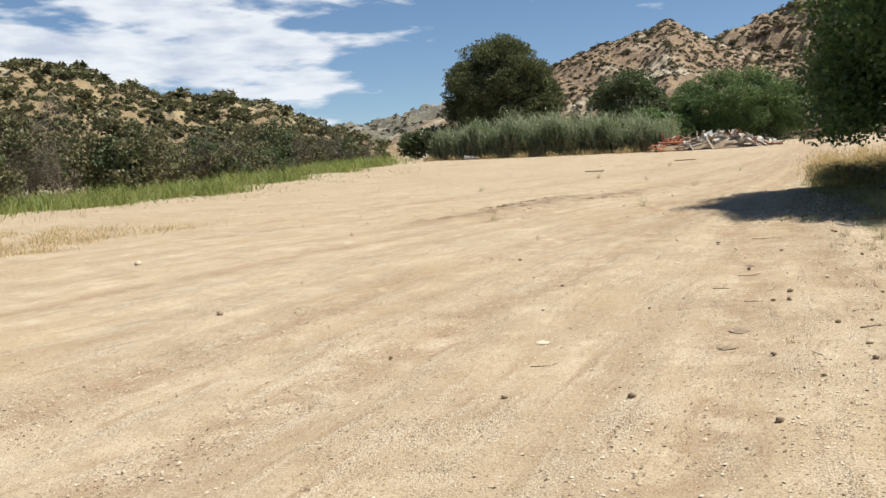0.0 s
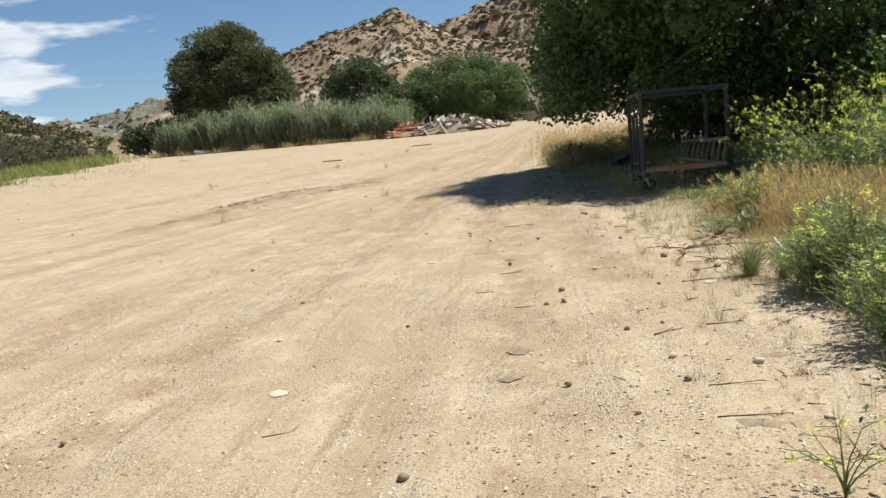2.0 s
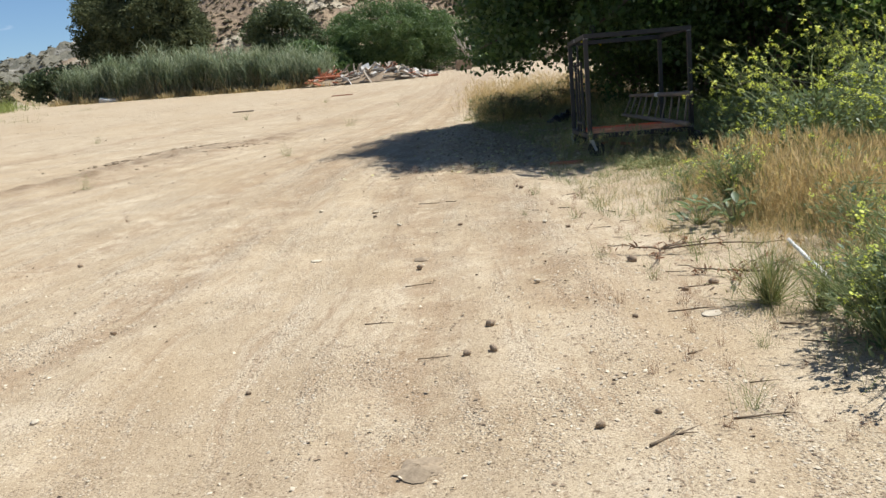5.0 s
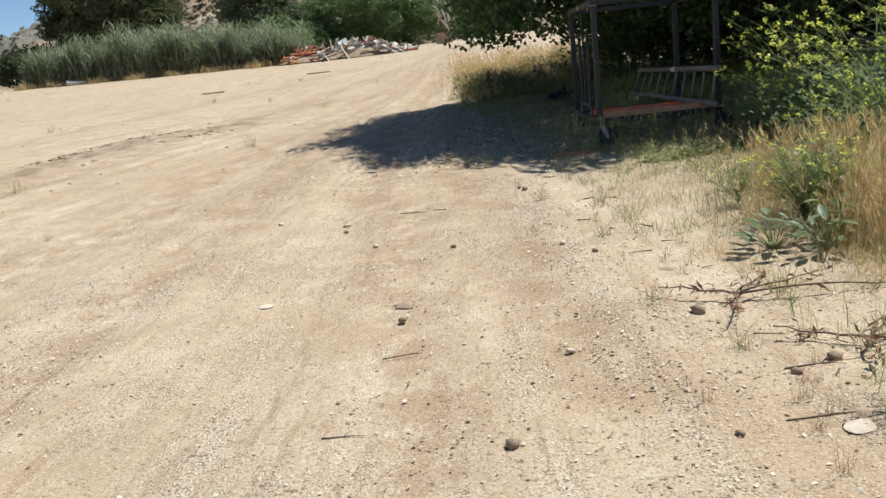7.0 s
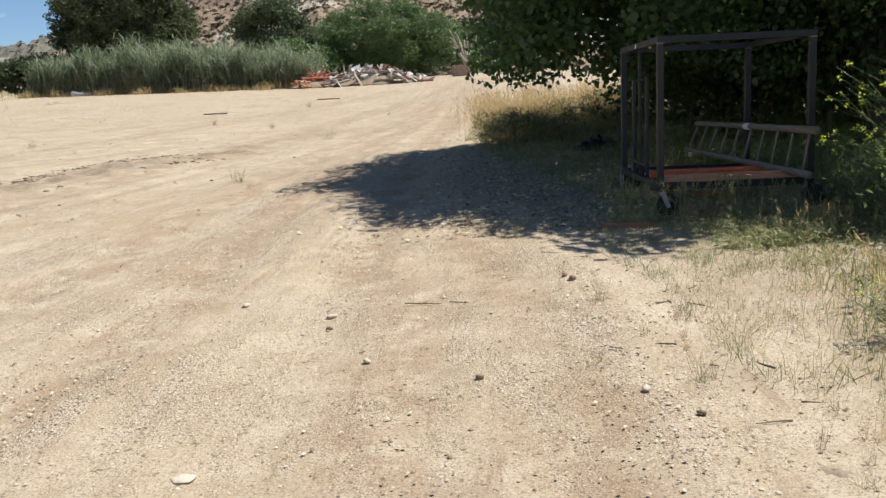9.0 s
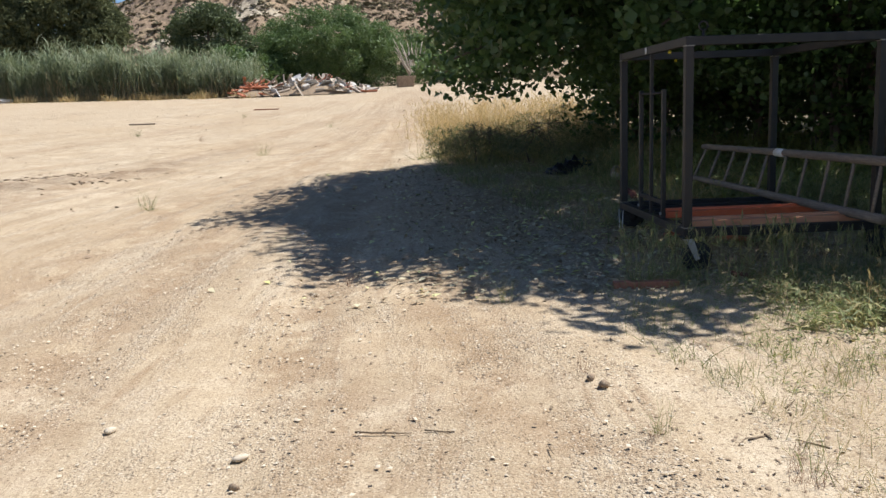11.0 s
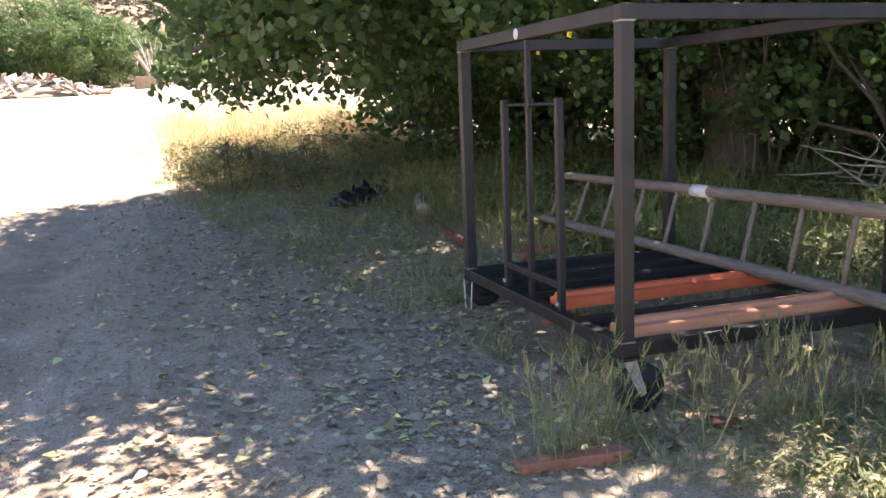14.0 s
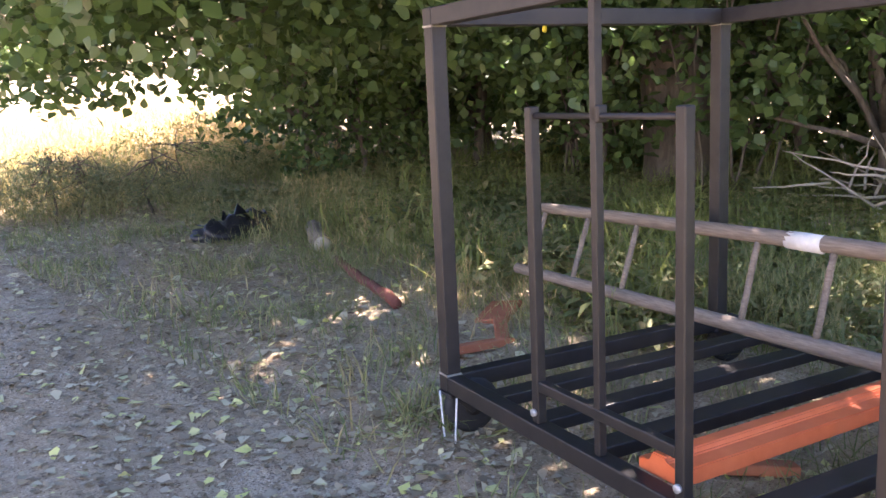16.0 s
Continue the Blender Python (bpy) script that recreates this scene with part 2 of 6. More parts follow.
def ground_material():
    m, nt, bsdf, out = nodes_of("dry_dirt")
    co = nt.nodes.new("ShaderNodeTexCoord").outputs["Object"]
    uv = nt.nodes.new("ShaderNodeUVMap")
    uv.uv_map = "track"
    # tracks wander a little
    wob = nt.nodes.new("ShaderNodeTexNoise")
    wob.inputs["Scale"].default_value, wob.inputs["Detail"].default_value = 0.30, 4
    nt.links.new(co, wob.inputs["Vector"])
    wm = nt.nodes.new("ShaderNodeVectorMath")
    wm.operation = 'MULTIPLY_ADD'
    nt.links.new(wob.outputs["Color"], wm.inputs[0])
    wm.inputs[1].default_value = (0.8, 0.0, 0.0)
    nt.links.new(uv.outputs[0], wm.inputs[2])
    mp = nt.nodes.new("ShaderNodeMapping")
    mp.inputs["Scale"].default_value = (1.0, 0.10, 1)
    nt.links.new(wm.outputs[0], mp.inputs[0])
    streak = n_noise(nt, mp.outputs[0], 0.9, 6, 0.62)
    streak2 = n_noise(nt, mp.outputs[0], 3.6, 6, 0.66)
    broad = n_noise(nt, co, 0.32, 6, 0.62)
    patch = n_noise(nt, co, 1.9, 8, 0.70)
    grit = n_noise(nt, co, 42, 8, 0.78)
    specks = n_noise(nt, co, 95, 4, 0.7)
    col = n_ramp(nt, patch, [(0.30, (0.355, 0.27, 0.172)), (0.50, (0.46, 0.362, 0.242)), (0.70, (0.57, 0.47, 0.34))])
    col = n_mix(nt, n_ramp(nt, streak, [(0.47, (0, 0, 0)), (0.62, (0.6, 0.6, 0.6))]), col, (0.315, 0.225, 0.135))
    col = n_mix(nt, n_ramp(nt, streak2, [(0.50, (0, 0, 0)), (0.64, (0.75, 0.75, 0.75))]), col, (0.54, 0.445, 0.32))
    col = n_mix(nt, n_ramp(nt, broad, [(0.47, (0, 0, 0)), (0.66, (0.5, 0.5, 0.5))]), col, (0.40, 0.29, 0.17))
    # loose brown soil in the wheel tracks, darker turned soil in the low ridge
    tread = nt.nodes.new("ShaderNodeAttribute")
    tread.attribute_name = "tread"
    turned = nt.nodes.new("ShaderNodeAttribute")
    turned.attribute_name = "turned"
    blot = n_noise(nt, co, 2.6, 9, 0.72)
    loose = n_math(nt, 'MULTIPLY', tread.outputs["Fac"], n_ramp(nt, blot, [(0.43, (0.05, 0.05, 0.05)), (0.54, (1, 1, 1))]), True)
    col = n_mix(nt, n_math(nt, 'MULTIPLY', loose, 0.6), col, (0.27, 0.175, 0.098))
    dusty = n_noise(nt, mp.outputs[0], 7.0, 8, 0.72)
    col = n_mix(nt, n_ramp(nt, dusty, [(0.54, (0, 0, 0)), (0.66, (0.7, 0.7, 0.7))]), col, (0.285, 0.19, 0.11))
    dug = n_math(nt, 'MULTIPLY', turned.outputs["Fac"], n_ramp(nt, blot, [(0.38, (0.25, 0.25, 0.25)), (0.58, (1, 1, 1))]), True)
    col = n_mix(nt, n_math(nt, 'MULTIPLY', dug, 0.9), col, (0.19, 0.125, 0.075))
    # gravel: strips along the tracks, pale and dark grains of two sizes
    strip = n_ramp(nt, n_math(nt, 'ADD', n_math(nt, 'MULTIPLY', streak2, 0.5), n_math(nt, 'MULTIPLY', n_noise(nt, co, 0.8, 5, 0.7), 0.5)), [(0.47, (0.05, 0.05, 0.05)), (0.60, (0.9, 0.9, 0.9))])
    height = n_math(nt, 'MULTIPLY', grit, 0.5)
    for sc, hi in ((34, 0.50), (72, 0.58)):
        vor = nt.nodes.new("ShaderNodeTexVoronoi")
        vor.inputs["Scale"].default_value = sc
        nt.links.new(co, vor.inputs["Vector"])
        bw = nt.nodes.new("ShaderNodeRGBToBW")
        nt.links.new(vor.outputs["Color"], bw.inputs[0])
        spots = n_math(nt, 'MULTIPLY', n_ramp(nt, vor.outputs["Distance"], [(0.18, (1, 1, 1)), (hi - 0.12, (0, 0, 0))]), strip)
        tone = n_ramp(nt, bw.outputs[0], [(0.22, (0.13, 0.09, 0.06)), (0.40, (0.36, 0.265, 0.17)), (0.58, (0.52, 0.42, 0.30)), (0.74, (0.68, 0.59, 0.47))])
        col = n_mix(nt, spots, col, tone)
        height = n_math(nt, 'ADD', height, n_math(nt, 'MULTIPLY', spots, 0.7))
    col = n_mix(nt, n_ramp(nt, grit, [(0.36, (0.65, 0.65, 0.65)), (0.48, (0, 0, 0))]), col, (0.21, 0.15, 0.095))
    crumbs = n_noise(nt, co, 26, 3, 0.6)
    worn = n_noise(nt, co, 0.55, 5, 0.65)
    crumb_mask = n_math(nt, 'MULTIPLY', n_ramp(nt, crumbs, [(0.33, (0.9, 0.9, 0.9)), (0.38, (0, 0, 0))]), n_ramp(nt, worn, [(0.42, (0.15, 0.15, 0.15)), (0.58, (1, 1, 1))]))
    col = n_mix(nt, crumb_mask, col, (0.16, 0.105, 0.062))
    col = n_mix(nt, n_ramp(nt, specks, [(0.37, (0.9, 0.9, 0.9)), (0.43, (0, 0, 0))]), col, (0.13, 0.088, 0.053))
    col = n_mix(nt, n_ramp(nt, specks, [(0.58, (0, 0, 0)), (0.66, (0.75, 0.75, 0.75))]), col, (0.69, 0.585, 0.43))
    nt.links.new(col, bsdf.inputs["Base Color"])
    bsdf.inputs["Roughness"].default_value = 0.95
    bsdf.inputs["Specular IOR Level"].default_value = 0.15
    n_bump(nt, bsdf, height, 0.8, 0.015)
    return m


def hill_material(name, soil, pale, rust, grass):
    m, nt, bsdf, out = nodes_of(name)
    co = nt.nodes.new("ShaderNodeTexCoord").outputs["Object"]
    a = n_noise(nt, co, 0.035, 6, 0.6)
    b = n_noise(nt, co, 0.12, 7, 0.68)
    c = n_noise(nt, co, 0.5, 5, 0.7)
    col = n_ramp(nt, b, [(0.3, soil), (0.52, rust), (0.7, grass)])
    col = n_mix(nt, n_ramp(nt, a, [(0.54, (0, 0, 0)), (0.60, (0.9, 0.9, 0.9))]), col, pale)
    col = n_mix(nt, n_ramp(nt, c, [(0.35, (0.7, 0.7, 0.7)), (0.5, (0, 0, 0))]), col, tuple(x * 0.5 for x in soil))
    nt.links.new(col, bsdf.inputs["Base Color"])
    bsdf.inputs["Roughness"].default_value = 0.95
    n_bump(nt, bsdf, c, 0.8, 1.0)
    return m


M_DIRT = ground_material()
M_HILL = hill_material("pale_hill_rock", (0.20, 0.14, 0.09), (0.46, 0.39, 0.28), (0.245, 0.17, 0.105), (0.35, 0.265, 0.15))
M_HILL_FAR = hill_material("distant_hill_soil", (0.12, 0.115, 0.085), (0.28, 0.255, 0.21), (0.16, 0.145, 0.105), (0.22, 0.19, 0.13))
M_HILL_L = hill_material("grassy_hill_soil", (0.19, 0.145, 0.085), (0.42, 0.35, 0.235), (0.25, 0.18, 0.095), (0.35, 0.275, 0.15))
# hill scrub tones, lightened to stand in for distance haze
M_CHAP = leafy("chaparral", (0.11, 0.10, 0.065), (0.17, 0.155, 0.10), 0.1, 0.9, c3=(0.22, 0.19, 0.13), gloss=0.05, world_scale=0.08)
M_CHAP_G = leafy("green_scrub", (0.088, 0.092, 0.05), (0.15, 0.15, 0.08), 0.15, 0.9, c3=(0.25, 0.215, 0.125), world_scale=0.1, gloss=0.05)
M_GREYBRUSH = leafy("grey_brush", (0.095, 0.085, 0.06), (0.165, 0.145, 0.11), 0.15, 0.9, world_scale=0.15, gloss=0.05)
M_PINE = leafy("pine_foliage", (0.068, 0.082, 0.042), (0.145, 0.155, 0.076), 0.22, 0.9, world_scale=0.25, gloss=0.1)
M_WILLOW = leafy("willow_leaf", (0.075, 0.12, 0.04), (0.14, 0.20, 0.075), 0.3, 0.55, world_scale=0.25)
M_DARKTREE = leafy("dark_tree_leaf", (0.062, 0.085, 0.04), (0.125, 0.15, 0.07), 0.25, 0.75, world_scale=0.25)
M_REED = leafy("reed_leaf", (0.10, 0.135, 0.075), (0.20, 0.235, 0.13), 0.3, 0.7, c3=(0.33, 0.34, 0.22), world_scale=0.3)
M_REEDDRY = leafy("dry_reed", (0.32, 0.27, 0.16), (0.45, 0.38, 0.24), 0.2, 0.7, world_scale=0.3)
M_LEAF = leafy("cottonwood_leaf", (0.05, 0.092, 0.03), (0.12, 0.18, 0.058), 0.42, 0.42, world_scale=0.4, gloss=0.5)
M_THICKET = leafy("thicket_leaf", (0.05, 0.09, 0.03), (0.13, 0.19, 0.06), 0.4, 0.45, world_scale=0.5)
M_GREENGRASS = leafy("green_grass", (0.14, 0.19, 0.05), (0.28, 0.30, 0.095), 0.35, 0.6, world_scale=0.3)
M_FOXTAIL = leafy("dry_foxtail", (0.28, 0.225, 0.095), (0.50, 0.375, 0.18), 0.38, 0.7, c3=(0.66, 0.52, 0.30), world_scale=1.6)
M_WEED = leafy("weed_blade", (0.13, 0.17, 0.06), (0.24, 0.26, 0.11), 0.35, 0.6, c3=(0.44, 0.36, 0.18), world_scale=0.8)
M_SHRUB = leafy("grey_green_shrub", (0.10, 0.125, 0.06), (0.19, 0.215, 0.11), 0.3, 0.7, c3=(0.27, 0.25, 0.14), world_scale=1.5)
M_MUSTARD_STEM = leafy("mustard_stem", (0.17, 0.22, 0.075), (0.30, 0.34, 0.14), 0.25, 0.5, world_scale=0.8)
M_MUSTARD_LEAF = leafy("mustard_leaf", (0.10, 0.14, 0.065), (0.19, 0.235, 0.12), 0.35, 0.5, world_scale=0.8)
M_FLOWER = leafy("mustard_flower", (0.50, 0.56, 0.08), (0.76, 0.78, 0.20), 0.35, 0.6, world_scale=1.0)
M_BARK = plain("grey_bark", (0.10, 0.075, 0.055), (0.20, 0.16, 0.12), 22, 0.9, 0.8, 0.02, stretch=(1, 1, 0.25))
M_DEADWOOD = plain("bleached_wood", (0.38, 0.32, 0.25), (0.58, 0.50, 0.40), 18, 0.85, 0.5, 0.01)
M_STEEL = plain("dark_brown_steel", (0.014, 0.013, 0.013), (0.026, 0.023, 0.022), 14, 0.5, 0.15, 0.001, metal=0.2, c3=(0.034, 0.028, 0.025))
M_WELD = plain("bare_weld", (0.25, 0.23, 0.20), (0.42, 0.40, 0.36), 60, 0.45, 0.5, 0.002, metal=0.7)
M_ORANGE = plain("orange_rack_paint", (0.60, 0.115, 0.035), (0.72, 0.17, 0.06), 9, 0.5, 0.1, 0.001, c3=(0.34, 0.10, 0.05))
M_ORANGE_FADED = plain("faded_orange_paint", (0.48, 0.20, 0.10), (0.62, 0.31, 0.17), 9, 0.6, 0.2, 0.001, c3=(0.30, 0.16, 0.09), stretch=(0.4, 3, 3))
M_LADDER = plain("weathered_ladder_wood", (0.14, 0.11, 0.085), (0.29, 0.235, 0.18), 30, 0.85, 0.5, 0.003, stretch=(4, 0.3, 4))
M_WHITE = plain("white_label", (0.62, 0.61, 0.57), (0.78, 0.77, 0.73), 30, 0.6, 0.1)
M_RUBBER = plain("black_rubber", (0.012, 0.012, 0.013), (0.03, 0.03, 0.03), 40, 0.75, 0.3)
M_STONE = plain("field_stone", (0.20, 0.14, 0.09), (0.40, 0.30, 0.20), 30, 0.9, 0.6, 0.006, island=0.7)
M_PALESTONE = plain("pale_stone", (0.47, 0.385, 0.275), (0.64, 0.55, 0.42), 30, 0.9, 0.5, 0.004, island=0.3)
M_TWIG = plain("dry_twig", (0.10, 0.07, 0.045), (0.21, 0.155, 0.10), 40, 0.9, 0.5, island=0.5)
M_LITTER = leafy("fallen_leaf", (0.40, 0.33, 0.21), (0.60, 0.54, 0.36), 0.15, 0.7, c3=(0.66, 0.66, 0.22), world_scale=2.0, gloss=0.2)
M_LITTER_OLD = leafy("old_leaf_litter", (0.19, 0.145, 0.09), (0.36, 0.29, 0.19), 0.1, 0.85, c3=(0.48, 0.41, 0.28), world_scale=1.0, gloss=0.1)
M_SOIL = plain("dark_soil", (0.23, 0.165, 0.105), (0.33, 0.245, 0.16), 16, 0.95, 0.6, 0.01, island=0.5)
M_CLOD = plain("dried_clod", (0.21, 0.155, 0.10), (0.37, 0.285, 0.19), 45, 0.95, 0.6, 0.006, island=0.5)
M_RUST = plain("rusty_red_iron", (0.13, 0.04, 0.028), (0.24, 0.08, 0.05), 20, 0.85, 0.4, 0.003)
M_REDWOOD = plain("red_painted_wood", (0.30, 0.11, 0.06), (0.45, 0.20, 0.12), 18, 0.8, 0.4, 0.003, stretch=(1, 0.2, 1))
M_LOG = plain("pale_log_bark", (0.17, 0.13, 0.095), (0.34, 0.275, 0.205), 16, 0.9, 0.6, 0.008)
M_BLACKPLASTIC = plain("black_plastic", (0.012, 0.012, 0.015), (0.028, 0.028, 0.034), 12, 0.35, 0.5, 0.01)
M_CONCRETE = plain("broken_concrete", (0.40, 0.37, 0.33), (0.58, 0.54, 0.48), 8, 0.9, 0.5, 0.01)
M_SCRAPWOOD = plain("grey_scrap_wood", (0.26, 0.20, 0.15), (0.46, 0.38, 0.29), 9, 0.85, 0.4, 0.01, stretch=(0.3, 3, 3))
M_PLASTER = plain("white_plasterboard", (0.42, 0.40, 0.37), (0.66, 0.64, 0.60), 6, 0.8, 0.3, 0.01)
M_TEAL = plain("teal_tarp", (0.06, 0.24, 0.22), (0.12, 0.36, 0.33), 6, 0.6, 0.3, 0.01)
M_BRICKRED = plain("orange_red_scrap", (0.36, 0.11, 0.05), (0.52, 0.20, 0.10), 6, 0.8, 0.3, 0.01)
M_YELLOW = plain("yellow_tag", (0.70, 0.55, 0.03), (0.85, 0.70, 0.06), 20, 0.6, 0.1)
M_DEADWEED = leafy("dead_brown_weed", (0.16, 0.085, 0.05), (0.30, 0.17, 0.10), 0.2, 0.8, world_scale=1.0)
M_CHROME = plain("zinc_bracket", (0.34, 0.34, 0.33), (0.52, 0.52, 0.50), 30, 0.5, 0.2, 0.001, metal=0.3)

# ---------------------------------------------------------------- ground
def smooth01(t):
    t = np.clip(t, 0, 1)
    return t * t * (3 - 2 * t)


def gz(x, y):
    """Height of the lot: it climbs away from the start and towards the trees."""
    x, y = np.asarray(x, float), np.asarray(y, float)
    yy = np.clip(y, -30, 78)
    return -0.065 + 0.0367 * yy + 0.00018 * np.maximum(yy, 0) ** 2 + 0.16 * np.tanh(x / 5)


def fan(y):
    """How far the wheel tracks spread at y; they draw together further on."""
    return 0.12 + 0.88 / (1 + np.exp((np.asarray(y, float) - 22) / 6))


def waves(x, y, seeds, amp):
    z = 0
    for i, (fx, fy, ph) in enumerate(seeds):
        z = z + np.sin(fx * x + fy * y + ph) * amp / (1 + i * 0.5)
    return z


def relief(x, y):
    """Ruts along the tracks and slight bumps."""
    s = x / fan(y)
    near = np.exp(-((np.hypot(x, y - 10) / 40) ** 2))
    z = waves(s, y * 0.15, [(2.1, 0.3, 1.0), (4.3, -0.6, 0.3), (7.9, 0.9, 2.2)], 0.010)
    z = z + waves(x, y, [(1.3, 0.9, 0.4), (-2.2, 3.1, 1.7), (5.3, 4.2, 0.9), (9.1, -7.0, 2.5)], 0.006)
    return z * near


def gtop(x, y):
    return gz(x, y) + relief(np.asarray(x, float), np.asarray(y, float))


def graded(lo, hi, step, far, grow=1.16):
    mid = list(np.arange(lo, hi, step))
    a, d = hi, step
    up = []
    while a < far:
        up.append(a)
        d *= grow
        a += d
    a, d = lo, step
    dn = []
    while a > -far:
        d *= grow
        a -= d
        dn.append(a)
    return np.array(dn[::-1] + mid + up + [far * 1.1])


TRACKS = [[(-3.4, 3), (-2.9, 9), (-2.42, 12.8), (-2.42, 16), (-2.35, 22), (-1.3, 32), (0.2, 48), (1.5, 66)],
          [(-0.45, 4), (-0.6, 10.5), (-0.8, 13.4), (-1.05, 15.5), (-1.2, 22), (-0.2, 34), (1.2, 50), (2.2, 66)],
          [(0.35, 9.5), (0.26, 11.2), (0.2, 12.5), (0.02, 14.2), (-0.4, 16.5)],
          [(-5.5, 2), (-4.9, 7), (-4.9, 10.2), (-3.8, 14.1), (-3.3, 20), (-1.9, 32), (-0.4, 48)],
          [(-9.5, 6), (-8.2, 13), (-6.6, 20), (-4.2, 31), (-1.6, 46), (0.5, 62)],
          [(-15, 14), (-12, 24), (-7.5, 38), (-3, 54)]]
RIDGE = [(-8.0, 18.8), (-7.3, 21.4), (-6.75, 24.2), (-5.2, 25.9), (-4.0, 29), (-2.6, 30.6)]


def off_line(x, y, pts):
    """Distance from a bent line, and how far along it (0 to 1) the nearest point lies."""
    best, along = np.full(np.shape(x), 1e9), np.zeros(np.shape(x))
    for i in range(len(pts) - 1):
        (ax, ay), (bx, by) = pts[i], pts[i + 1]
        k = np.clip(((x - ax) * (bx - ax) + (y - ay) * (by - ay)) / ((bx - ax) ** 2 + (by - ay) ** 2), 0, 1)
        d = np.hypot(x - ax - k * (bx - ax), y - ay - k * (by - ay))
        along = np.where(d < best, (i + k) / (len(pts) - 1), along)
        best = np.minimum(d, best)
    return best, along


def tread_at(x, y):
    out = 0.0
    for i, line in enumerate(TRACKS):
        d, _ = off_line(x + 0.10 * np.sin(y * 1.7 + i) + 0.06 * np.sin(y * 4.3 + 2 * i), y, line)
        out = np.maximum(out, np.exp(-(d / (0.24 + 0.006 * np.abs(y))) ** 2))
    return out


def turned_at(x, y):
    d, k = off_line(x + 0.18 * np.sin(y * 2.1) + 0.1 * np.sin(x * 5 + y * 3), y, RIDGE)
    return np.exp(-(d / 0.5) ** 2) * np.where(k < 0.62, 1.0, 0.6)


gx, gy = graded(-9, 4, 0.085, 2600), graded(-1, 27, 0.12, 2600)
GX, GY = np.meshgrid(gx, gy)
GZ = gtop(GX, GY)
GZ = GZ + 0.07 * turned_at(GX, GY) * (0.7 + 0.5 * np.sin(GX * 4.1 + GY * 6.3)) - 0.012 * tread_at(GX, GY)
rng_ = np.hypot(GX, GY)
GZ = GZ - 1.2 * smooth01((-34 - GX) / 8) * (rng_ < 400) - 1.5 * smooth01((rng_ - 300) / 200)
nxg = len(gx)
ii, jj = np.meshgrid(np.arange(len(gy) - 1), np.arange(nxg - 1), indexing="ij")
k0 = ii * nxg + jj
ground = mesh_np("ground", np.stack([GX, GY, GZ], -1).reshape(-1, 3),
                 np.stack([k0, k0 + 1, k0 + nxg + 1, k0 + nxg], -1).reshape(-1, 4), M_DIRT, smooth=True)
tagged(ground, "pale dry dirt lot with gravel and faint wheel tracks", "ground", kind="structure")
for nm_a, fn_a in (("tread", tread_at), ("turned", turned_at)):
    at_a = ground.data.attributes.new(nm_a, 'FLOAT', 'POINT')
    at_a.data.foreach_set("value", fn_a(GX, GY).ravel().astype(np.float32))
lay = ground.data.uv_layers.new(name="track")
idx = np.empty(len(ground.data.loops), np.int32)
ground.data.loops.foreach_get("vertex_index", idx)
uvx, uvy = (GX / fan(GY)).ravel()[idx], GY.ravel()[idx]
lay.data.foreach_set("uv", np.stack([uvx, uvy], -1).astype(np.float32).ravel())


# ---------------------------------------------------------------- hills
def polar(az, r):
    a = np.radians(az)
    return r * np.sin(a), r * np.cos(a)


def hill_height(az, r, crest, foot, dist, back, seed, rough):
    az, r = np.asarray(az, float), np.asarray(r, float)
    el = np.interp(az, [c[0] for c in crest], [c[1] for c in crest])
    top = 1.5 + dist * np.tan(np.radians(el))
    up = smooth01((r - foot) / (dist - foot)) ** 0.9
    dn = 1 - 0.6 * smooth01((r - dist) / (back - dist))
    x, y = polar(az, r)
    k = dist / 100
    gul = (np.abs(np.sin(x * 0.10 / k * 2 + seed + np.sin(y * 0.05 / k) * 1.5)) - 0.5) * 0.08
    fine = waves(x / k, y / k, [(0.31, 0.22, seed), (-0.55, 0.72, seed * 2), (1.2, 0.9, 0.3), (-2.3, 1.7, seed), (4.1, 3.7, 1.0)], rough)
    body = up * dn
    return 1.0 + (top - 1.0) * body * (1 + gul * (1 - body) * 3) + fine * k * np.minimum(1, body * 3)


def make_hill(name, label, crest, foot, dist, back, seed, mat, rough=0.35, na=220, nr=110):
    az = np.linspace(crest[0][0], crest[-1][0], na)
    r = np.linspace(foot, back, nr)
    A, RR = np.meshgrid(az, r)
    Z = hill_height(A, RR, crest, foot, dist, back, seed, rough)
    Z[0] = -3
    X, Y = polar(A, RR)
    i, j = np.meshgrid(np.arange(nr - 1), np.arange(na - 1), indexing="ij")
    k = i * na + j
    ob = mesh_np(name, np.stack([X, Y, Z], -1).reshape(-1, 3), np.stack([k, k + 1, k + na + 1, k + na], -1).reshape(-1, 4), mat, smooth=True)
    return tagged(ob, label, "hill", kind="structure")


CREST_PEAK = [(-30, 1.0), (-22, 4.0), (-15, 6.8), (-12, 7.7), (-9.6, 8.5), (-8, 9.3), (-6.8, 8.6), (-5, 7.4), (-3, 6.7), (3, 6), (12, 4)]
CREST_RIDGE = [(-14, 3), (-8, 6.0), (-4.3, 7.8), (-1, 9.5), (4, 12.0), (12, 13.5), (30, 12), (45, 9)]
CREST_LEFT = [(-85, 8), (-70, 9), (-56, 8.6), (-49, 7.5), (-46, 7.0), (-42, 6.1), (-38, 5.5), (-33, 4.6), (-29.5, 3.5), (-26.5, 2.2), (-24, 1.2)]
CREST_FAR = [(-60, 4.2), (-40, 4.2), (-30, 3.7), (-27, 3.9), (-25, 4.0), (-22, 4.4), (-14, 4.8), (0, 4)]
